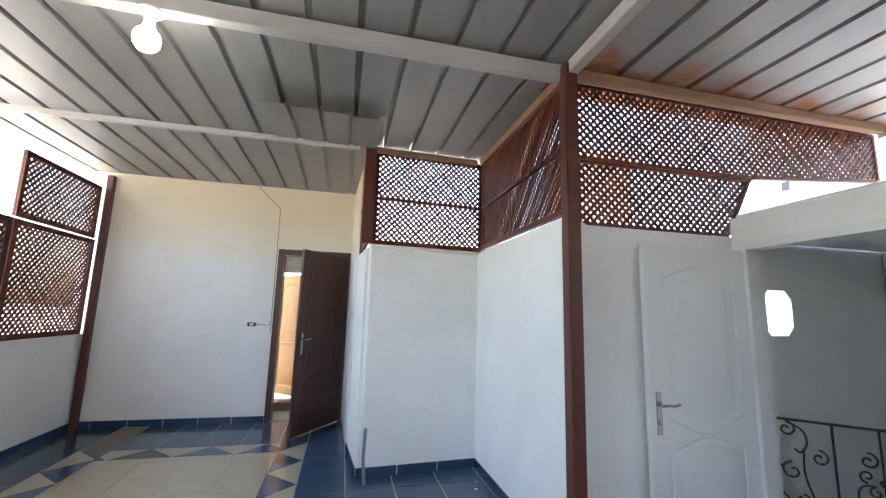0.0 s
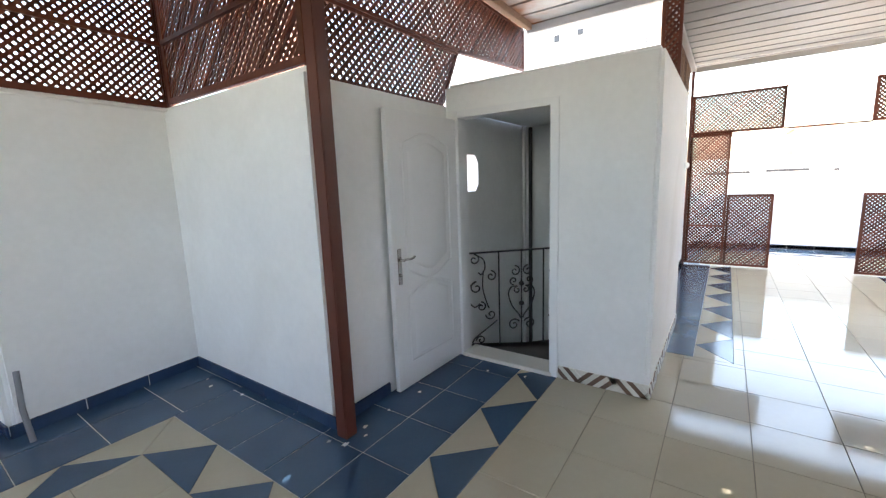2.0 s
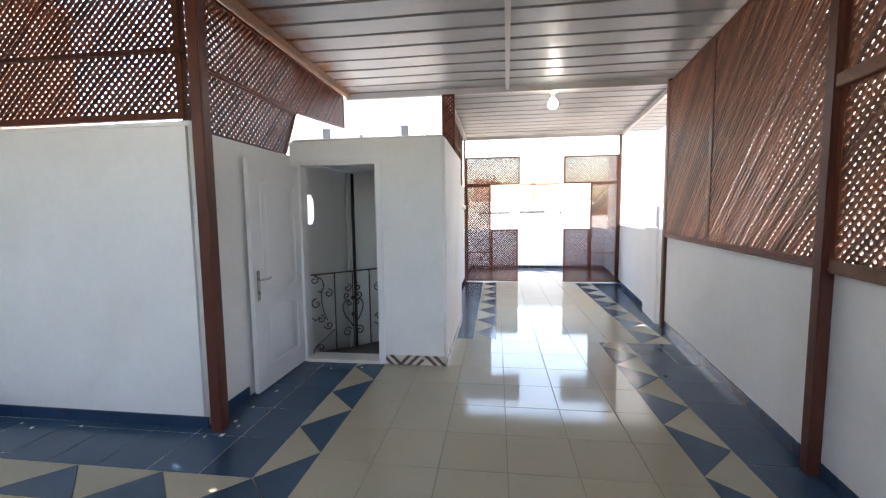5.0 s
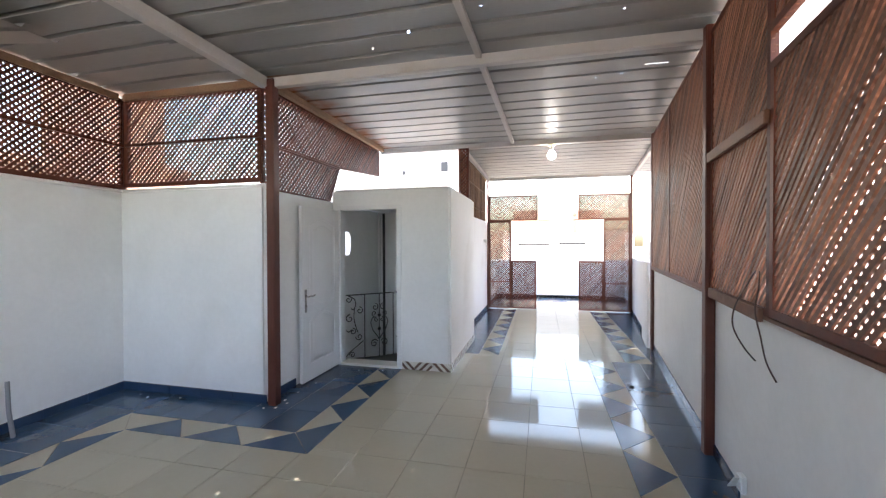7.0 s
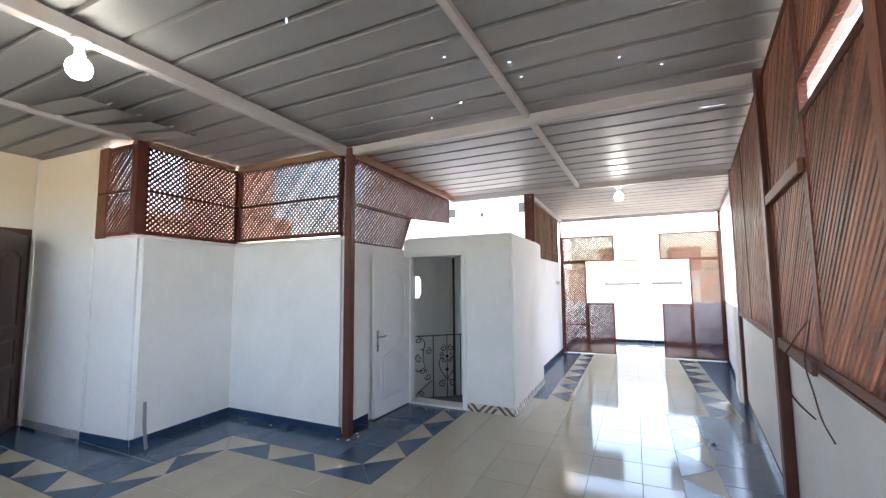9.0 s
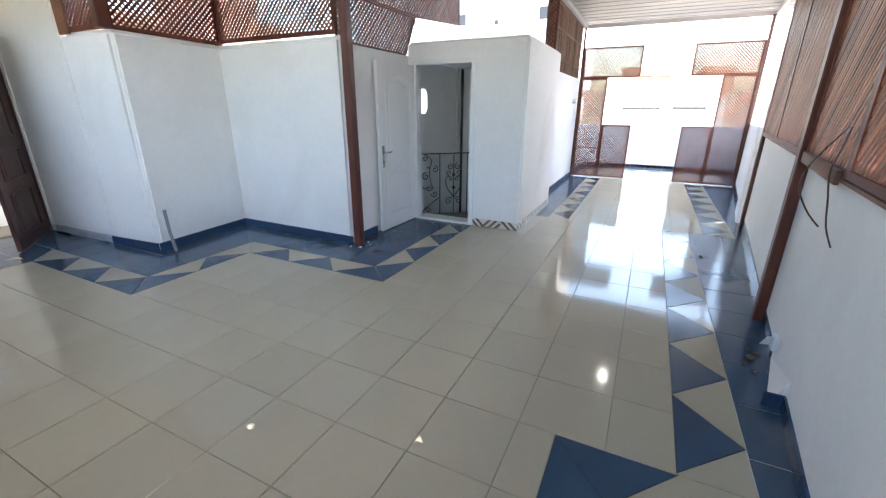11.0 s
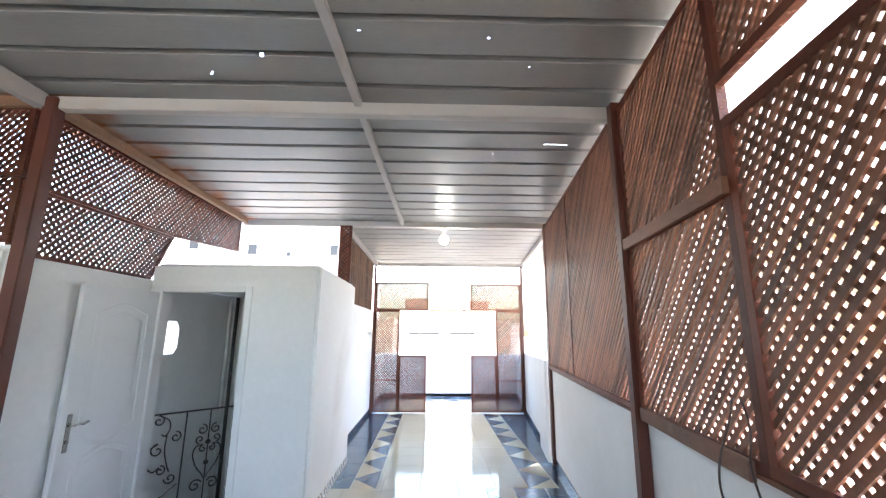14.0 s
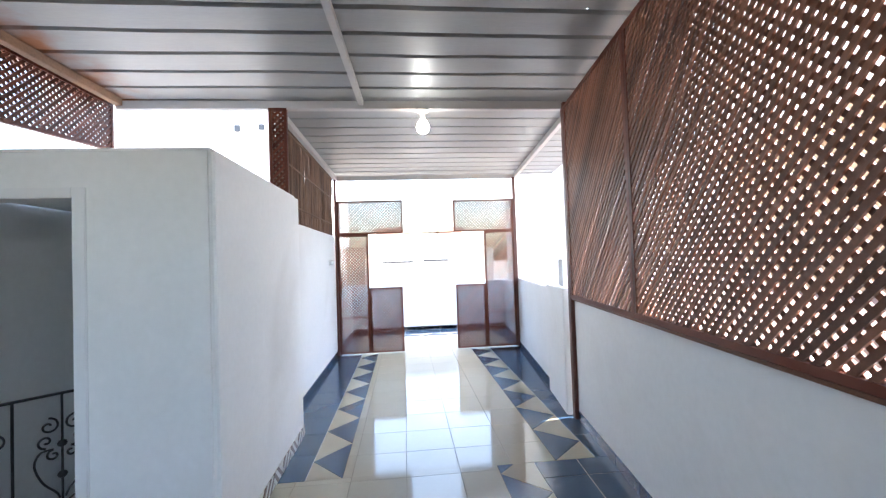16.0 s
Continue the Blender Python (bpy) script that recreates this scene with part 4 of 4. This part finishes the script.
g.add([b0, b1, b2, b0 + Vector((0, 0, 0.22))], [(0, 2, 1), (0, 1, 3), (1, 2, 3), (2, 0, 3)])
g.thing("wall_buttress", PLASTER, "white plaster bulge at the foot of the low wall", "wall", "structure")


def rubble(name, x, y, r, label, mat, seed):
    q = random.Random(seed)
    bm = bmesh.new()
    bmesh.ops.create_icosphere(bm, subdivisions=2, radius=1)
    for v in bm.verts:
        k = 0.75 + 0.5 * noise.noise(v.co * 1.7 + Vector((seed, 0, 0)))
        v.co = Vector((v.co.x * r * k, v.co.y * r * 0.8 * k, max(-0.2, v.co.z) * r * 0.6 * k))
    low = min(v.co.z for v in bm.verts)
    for v in bm.verts:
        v.co += Vector((x, y, -low))
    me = bpy.data.meshes.new(name)
    bm.to_mesh(me)
    bm.free()
    me.materials.append(mat)
    return tagged(new(name, me), label, "rubble", "rubble by the low wall")


for i, (x, y, r) in enumerate(((0.86, RW(0.86) + 0.12, 0.05), (0.93, RW(0.93) + 0.08, 0.035), (0.78, RW(0.78) + 0.15, 0.03), (0.99, RW(1.0) + 0.13, 0.022), (0.7, RW(0.7) + 0.11, 0.026))):
    rubble("plaster_lump", x, y, r, "broken grey plaster lump at the foot of the wall", CONCRETE, i + 3)
rubble("dark_pebble", 2.92, -1.0, 0.035, "small dark lump lying on the blue tiles", IRON, 11)
box = empty("junction_box", "white broken junction box at the wall foot", "box")
Geo().box(0.83, 0.9, RW(0.85), RW(0.85) + 0.035, 0.1, 0.2).part("body", PLASTIC, box, bevel=0.006)
Geo().bar((0.85, RW(0.85) + 0.04, 0.19), (0.9, RW(0.85) + 0.055, 0.11), 0.06, 0.006).part("cover", PLASTIC, box, "hanging cover")
Geo().box(5.0, 5.14, -1.79, -1.68, 1.3, 1.6).thing("parapet_block", PLASTER, "small white block standing on the parapet", "block", bevel=0.01)

# torn roof sheets lapped under the others
for i in range(4):
    x0, y0, zz = -0.52 + 0.25 * i, 3.46 + 0.05 * (i % 2), 3.212 - 0.014 * i
    drop = (0.1, 0.075, 0.09, 0.06)[i]
    g = Geo()
    g.add([(x0, y0, zz - drop), (x0 + 0.2, y0 + 0.02, zz - drop + 0.012), (x0 + 0.222, y0 + 0.025, zz - drop + 0.05), (x0 + 0.243, y0 + 0.01, zz - drop + 0.05), (x0, 4.5, 3.225), (x0 + 0.2, 4.5, 3.225), (x0 + 0.222, 4.5, 3.24), (x0 + 0.243, 4.5, 3.24)], [(0, 1, 5, 4), (1, 2, 6, 5), (2, 3, 7, 6)])
    torn = g.thing("torn_sheet", SHEET, "torn grey corrugated sheet hanging loose under the roof", "metal sheet", group="torn sheets under the roof")
    so = torn.modifiers.new("thick", "SOLIDIFY")
    so.thickness = 0.002

# reed mat at the passage
mat_root = empty("reed_mat", "dry brown reed mat hung along the passage edge", "reed mat")
g = Geo()
q = random.Random(9)
x = 4.82
while x < 8.0:
    lean = q.uniform(-0.12, 0.12)
    yy = 1.3 + q.uniform(-0.012, 0.012)
    g.tube([(x, yy, 2.1 + q.uniform(-0.06, 0.05)), (x + lean * 0.5, yy + q.uniform(-0.01, 0.01), 2.65), (x + lean, yy, 3.2)], 0.008 + q.random() * 0.004, 5)
    x += 0.0135
g.part("reeds", REED, mat_root)["kind"] = "stuff"
for z in (2.3, 2.75, 3.1):
    Geo().bar((4.82, 1.275, z), (8.0, 1.275, z + 0.02), 0.01, 0.014).part("batten", REED, mat_root)
lattice((4.7, 1.12), (0, 1), rect(0, 0.17, 2.3, 3.15), FINE, FS, "narrow brown lattice strip at the end of the reed mat", "lattice screens by the stair hut", frame_w=0.03)

# dried paint at the foot of the pillar and the white walls
def splash(x, y, r, seed):
    q = random.Random(seed)
    n = 11
    ring = [(x + r * q.uniform(0.45, 1.1) * math.cos(a), y + r * q.uniform(0.3, 0.8) * math.sin(a)) for a in (2 * math.pi * i / n for i in range(n))]
    Geo().prism(ring, 0.0005, 0.0025).thing("paint_splash", SPLASH, "dried white paint splash on the blue floor tiles", "paint splash", group="paint splashes on the floor")


for i, (x, y, r) in enumerate(((1.53, 2.47, 0.03), (1.66, 2.43, 0.018), (1.72, 2.5, 0.026), (1.5, 2.58, 0.02), (1.95, 2.5, 0.014), (2.25, 2.47, 0.02), (1.53, 3.6, 0.016), (1.47, 3.95, 0.02), (1.52, 4.1, 0.012), (2.86, 1.9, 0.018), (2.8, 2.2, 0.014))):
    splash(x, y, r, i + 40)

# ---- town around ----
def house(x, y, w, d, z1, mat, label, windows=(), shutter=None):
    root = empty("house", label, "house", "houses of the town around")
    g = Geo().box(x, x + w, y, y + d, -12, z1)
    g.box(x - 0.15, x + w + 0.15, y - 0.15, y + d + 0.15, z1, z1 + 0.35)
    g.part("wall", mat, root)
    for side, u, z, ww, hh in windows:
        if side == "s":
            o = Geo().box(x + u, x + u + ww, y - 0.06, y + 0.02, z, z + hh)
        elif side == "w":
            o = Geo().box(x - 0.06, x + 0.02, y + u, y + u + ww, z, z + hh)
        else:
            o = Geo().box(x + u, x + u + ww, y + d - 0.02, y + d + 0.06, z, z + hh)
        o.part("window", shutter or GLASS_D, root)
    return root


house(24, 5, 14, 14, 15, HOUSE_W, "tall white house with small dark windows", [("w", 0.9, 6.3, 0.45, 0.62), ("w", 5.9, 6.3, 0.5, 0.6), ("w", 2.6, 9.2, 0.3, 0.3), ("w", 3.9, 9.1, 0.3, 0.35), ("w", 3.8, 6.2, 0.22, 0.25), ("w", 9.5, 6.6, 0.5, 0.6), ("w", 12.0, 8.8, 0.4, 0.5), ("s", 1.2, 6.4, 0.5, 0.6), ("s", 5.2, 6.4, 0.5, 0.6), ("s", 3.2, 9.0, 0.35, 0.35)])
house(12.6, 19.3, 3.0, 4, 10.2, HOUSE_B, "narrow tan house behind the corner screens", [("s", 0.4 + 1.3 * i, 3, 0.8, 1.1) for i in range(2)])
house(15.8, 19.6, 1.5, 4, 5.4, HOUSE_B, "lower tan house behind the corner screens")
house(8.8, 22, 3.4, 5, 5.2, HOUSE_B, "tan house behind the stair hut", [("s", 0.6 + 1.5 * i, 2.2, 0.8, 1.1) for i in range(2)])
house(4.2, -11, 3.8, 4.6, 3.3, HOUSE_O, "ochre house beyond the long wall", [("n", 0.5 + 1.7 * i, -1.5, 1, 1.3) for i in range(2)])
house(3.6, -5.9, 4.4, 3.4, 0.6, HOUSE_D, "low dark brown house close beyond the long wall")
# Set close and raised to 20 m so that its shadow covers the terrace.
house(8.25, -13, 13, 7.8, 20, HOUSE_W, "tall white house with ochre shutters, placed to shade the terrace", [("n", 2.2 + 1.6 * i, 1.8 + 1.6 * k, 0.45, 0.6) for i in range(6) for k in range(3)], SHUTTER)
house(30, 2.9, 5, 1.3, 2.3, HOUSE_T, "tan house beyond the terrace")
house(30, -5.9, 4, 1.1, 2.2, HOUSE_T, "small tan house beyond the terrace")
house(53, 0.6, 6, 3.0, 5.6, HOUSE_B, "tan house far beyond the terrace")
house(53, -7.4, 6, 3.0, 5.4, HOUSE_B, "tan house far beyond the terrace")
house(-4, -15, 7, 6, 2.0, HOUSE_W, "white house beyond the long wall", [("n", 1 + 2.4 * i, -0.8, 1, 1.3) for i in range(2)])
house(42, -9, 10, 13, 2.3, HOUSE_W, "low white house beyond the terrace", [("w", 2.0, 1.35, 1.2, 0.22), ("w", 4.6, 1.45, 2.6, 0.2), ("w", 8.2, 1.4, 3.2, 0.18)])
house(60, 3, 12, 12, 2.4, HOUSE_W, "low white house far beyond the terrace")
house(-46, -2, 8, 9, 2.6, HOUSE_W, "white house beyond the west wall")
house(-40, 18, 7, 9, 3.4, HOUSE_B, "red brick house beyond the west wall")
Geo().box(-1500, 1500, -1500, 1500, -12.4, -12).thing("ground", SAND, "sandy ground of the town below", "ground", "structure")

# ---- floor tiles, skirting and mosaic ----
TP = 0.4165
cache = {}
tilt = random.Random(2)


def piece(name, poly, mat, parent, z1=0.0, thick=0.006, gap=0.0016, key=None, wobble=0.0012, keep=None):
    """One tile over an anticlockwise polygon, with its top edges eased."""
    cx, cy = sum(p[0] for p in poly) / len(poly), sum(p[1] for p in poly) / len(poly)
    if key is None or key not in cache:
        loc = [(x - cx, y - cy) for x, y in poly]
        held = (lambda a, b: keep(a + Vector((cx, cy)), b + Vector((cx, cy)))) if keep else None
        lo, hi = inset(loc, gap, held), inset(loc, gap + 0.0015, held)
        n = len(poly)
        v = [(x, y, -thick) for x, y in lo] + [(x, y, -0.0015) for x, y in lo] + [(x, y, 0) for x, y in hi]
        f = [tuple(range(2 * n, 3 * n))] + [(r * n + i, r * n + (i + 1) % n, (r + 1) * n + (i + 1) % n, (r + 1) * n + i) for r in (0, 1) for i in range(n)]
        g = Geo()
        g.v, g.f = v, f
        me = g.mesh(name, mat)
        if key is None:
            ob = new(name, me)
        cache[key] = me
    ob = new(name, cache[key]) if key is not None else ob
    ob.parent = parent
    ob.location = (cx, cy, z1)
    ob.rotation_euler = (tilt.gauss(0, wobble), tilt.gauss(0, wobble), 0)
    return ob


def joined(a, b):
    """Whether the edge from a to b is only a seam between two regions of one tile."""
    return any(abs(a[k] - v) < 1e-5 and abs(b[k] - v) < 1e-5 and lo < (a[1 - k] + b[1 - k]) / 2 < hi for k, v, lo, hi in SEAMS)


SEAMS = ((0, 0.83, -0.64, 1.69), (0, 3.9, -0.64, 0.56), (1, 1.69, -0.333, 0.83), (1, 3.44, -2.05, -0.36))


def field(x0, x1, y0, y1, mat=None, key="beige", ox=2.166, oy=0.073):
    mat = mat or TILE
    i0, i1 = math.floor((x0 - ox) / TP), math.ceil((x1 - ox) / TP)
    j0, j1 = math.floor((y0 - oy) / TP), math.ceil((y1 - oy) / TP)
    for i in range(i0, i1):
        for j in range(j0, j1):
            a, b, c, d = ox + i * TP, ox + (i + 1) * TP, oy + j * TP, oy + (j + 1) * TP
            p = clip([(a, c), (b, c), (b, d), (a, d)], (x0, x1, y0, y1))
            if len(p) > 2 and area(p) > 0.0008:
                full = area(p) > TP * TP * 0.9999
                piece("tile", p, mat, floor, key=key if full else None, keep=None if full else joined, wobble=0.0012 if full else 0.0)


def band(a, b, width, period, phase, first=None, last=None):
    """A border of triangles: the inner line runs from a to b, the band lies to its right (left when width is negative)."""
    a, b = Vector(a), Vector(b)
    d = (b - a).normalized()
    n = Vector((d.y, -d.x))
    L, w = (b - a).length, abs(width)
    if width < 0:
        n = -n
    k = math.floor(-phase / period) - 1 if first is None else first
    while phase + k * period < L - 0.01:
        s = phase + k * period
        for pts, mat in (([(s, 0), (s + period, 0), (s + period / 2, w)], BLUE), ([(s + period / 2, w), (s + period, 0), (s + period * 1.5, w)], TILE)):
            if last is not None and mat is TILE and k >= last:
                continue
            q = clip(pts, (0, L, 0, w))
            if len(q) > 2 and abs(area(q)) > 0.0008:
                world_pts = [tuple(a + d * u + n * v) for u, v in q]
                if area(world_pts) < 0:
                    world_pts.reverse()
                piece("triangle_tile", world_pts, mat, floor)
        k += 1


bed = Geo()


def blues(quads):
    for p in quads:
        p = list(p)
        if area(p) < 0:
            p.reverse()
        piece("blue_tile", p, BLUE, floor, gap=0.0026)
        bed.prism(p, -0.0058, -0.003)


def run(x0, x1, low, high, step=TP):
    """Blue tiles in a row from x0 to x1 between the lines low(x) and high(x)."""
    x, out = x0, []
    while x < x1 - 0.02:
        e = min(x + step, x1)
        rows = max(1, round((high(x) - low(x)) / TP))
        for r in range(rows):
            f0, f1 = r / rows, (r + 1) / rows
            q = lambda xx, f: (xx, low(xx) + (high(xx) - low(xx)) * f)
            out.append([q(x, f0), q(e, f0), q(e, f1), q(x, f1)])
        x = e
    blues(out)


field(-2.05, -0.333, -0.115, 3.44)
field(-0.333, 0.83, -0.64, 1.69)
field(-0.333, 0.83, 1.69, 3.44)
field(-2.05, -0.36, 3.44, 5.2)
field(0.83, 2.999, -0.64, 1.69)
field(2.999, 3.9, -0.64, 1.06)
field(3.9, 8.08, -1.12, 0.56)
field(8.08, 9.55, -1.9, 1.0)
band((9.55, 1.0), (9.55, -1.9), -0.28, 0.585, 0.1)
run(8.08, 9.83, lambda x: 1.0, lambda x: 1.28)
run(8.08, 9.83, lambda x: PARAPET_Y, lambda x: -1.9)
run(9.83, 10.3, lambda x: PARAPET_Y - 0.02, lambda x: 1.28)
band((-2.35, -0.115), (-0.92, -0.115), 0.29, 0.585, 0.0)
for p, c in (([(-0.335, -0.115), (-0.92, -0.115), (-0.6275, -0.38)], BLUE), ([(-0.335, -0.115), (-0.6275, -0.38), (-0.335, -0.645)], BLUE), ([(-0.92, -0.115), (-0.92, -0.94), (-0.335, -0.94), (-0.335, -0.645)], TILE)):
    piece("triangle_tile", p, c, floor)
band((-0.335, -0.64), (3.9, -0.64), 0.3, 0.585, 0.012)
band((3.9, -1.12), (8.08, -1.12), 0.33, 0.6, 0.0)
band((3.9, 0.56), (8.08, 0.56), -0.28, 0.6, 0.0)
band((0.83, 1.69), (2.97, 1.69), -0.29, 0.585, 0.0, first=0)
band((0.83, 1.69), (0.83, 3.44), 0.29, 1.75 / 3, 0.0, first=0, last=2)
band((0.83, 3.44), (-0.36, 3.44), 0.29, 1.19 / 2, 0.0, first=0, last=1)
band((-0.36, 3.44), (-0.36, 5.5), 0.29, 0.585, 0.0, first=0)
for p in ([(0.83, 3.44), (1.12, 3.15), (1.12, 3.73)], [(0.83, 3.44), (1.12, 3.73), (0.53, 3.73)]):
    piece("triangle_tile", p, TILE, floor)
band((-2.05, 5.2), (-0.36, 5.2), -0.3, 0.585, 0.1)
band((-2.05, -0.115), (-2.05, 5.5), -0.3, 0.585, 0.1)
run(-2.9, -0.92, lambda x: RW(x) - 0.08, lambda x: -0.405)
run(-0.92, 3.9, lambda x: RW(x) - 0.08, lambda x: -0.94)
run(3.9, 8.08, lambda x: RW(x) - 0.2 if x < 4.75 else -1.66 - 0.12 * (x - 4.78), lambda x: -1.45)
run(3.9, 4.76, lambda x: 0.84, lambda x: 1.08)
run(4.76, 8.08, lambda x: 0.84, lambda x: 1.29)
run(1.12, 2.98, lambda x: 1.98, lambda x: 2.68)
run(1.12, 1.7, lambda x: 2.68, lambda x: 3.73)
run(-0.07, 1.7, lambda x: 3.73, lambda x: 4.5)
run(-0.07, 0.47, lambda x: 4.5, lambda x: 6.45)
run(-2.05, -0.07, lambda x: 5.5, lambda x: 6.45)
run(-2.93, -2.35, lambda x: -0.405, lambda x: 6.45)


tagged(bed.part("joint_bed", PALE_JOINT, floor), kind="stuff")


def skirting(a, b, h=0.085, t=0.012, parent=None, step=0.4):
    """Upright blue tiles along the foot of a wall, to the left of the way from a to b."""
    a, b = Vector(a), Vector(b)
    d = (b - a).normalized()
    n = Vector((-d.y, d.x)) * t
    L, s = (b - a).length, 0.0
    while s < L - 0.01:
        e = min(s + step, L)
        p, q = a + d * (s + 0.004), a + d * (e - 0.004)
        Geo().prism([tuple(p), tuple(q), tuple(q + n), tuple(p + n)], 0.001, h).part("skirting_tile", SKIRT, parent)
        s = e


base = empty("baseboard", "blue ceramic skirting tiles with white joints", "skirting", kind="structure")
for a, b in (((0.3, NORTH), (0.36, 5.13)), ((0.36, 5.13), (0.43, 4.36)), ((0.43, 4.36), (1.62, 4.45)), ((1.62, 4.45), (1.61, 2.62)), ((1.65, 2.65), (2.13, 2.65)), ((WEST, NORTH), (DX0 - 0.05, NORTH)), ((4.76, 1.27), (8.05, 1.27)), ((10.3, 1.26), (10.3, PARAPET_Y)), ((WEST, RW(WEST)), (WEST, NORTH)), ((8.05, -2.03), (5.62, -1.74)), ((8.11, 1.27), (10.28, 1.27)), ((10.28, PARAPET_Y), (8.31, -2.06))):
    a, b = Vector(a), Vector(b)
    inward = Vector((0.5, 2.5)) - (a + b) / 2
    d = b - a
    if a.x == 10.3:
        inward = Vector((-1, 0))
    if a.x > 4.7 and a.y > 0:
        inward = Vector((0, -1))
    if Vector((-d.y, d.x)).dot(inward) < 0:
        a, b = b, a
    skirting(a, b, parent=base)
skirting((0.95, RW(0.95)), (4.64, RW(4.64)), parent=base)
skirting((0.384, RW(0.384)), (0.384, RW(0.384) + 0.1), parent=base)
skirting((-1.0, RW(-1.0)), (0.37, RW(0.37)), parent=base)

mosaic = empty("trim", "hut foot trim of brown and white marble chips", "trim", kind="structure")


def chips(a, b, h=0.1, w=0.045):
    """Slanting marble chips in a zigzag along the foot of the hut."""
    m = frame_matrix(a, b)
    L = (Vector(b) - Vector(a)).length
    s, i = -h, 0
    while s < L:
        up = (i // 5) % 2
        sh = h if up else -h
        base_u = s if up else s + h
        q = clip([(base_u, 0.0), (base_u + w, 0.0), (base_u + w + sh, h), (base_u + sh, h)], (0.0, L, 0.0, h))
        if len(q) > 2 and area(q) > 0.0003:
            Geo().prism(inset(q, 0.001), 0.0, 0.01, m).part("chip", MOSAIC_B if i % 2 else MOSAIC_W, mosaic)
        i += 1
        s += w
    Geo().prism([(0, 0), (L, 0), (L, h), (0, h)], -0.002, 0.004, m).part("bed", MOSAIC_W, mosaic)


chips((HX, OY0 - 0.05), (HX, HY))
chips((HX - 0.01, HY), (4.75, HY))
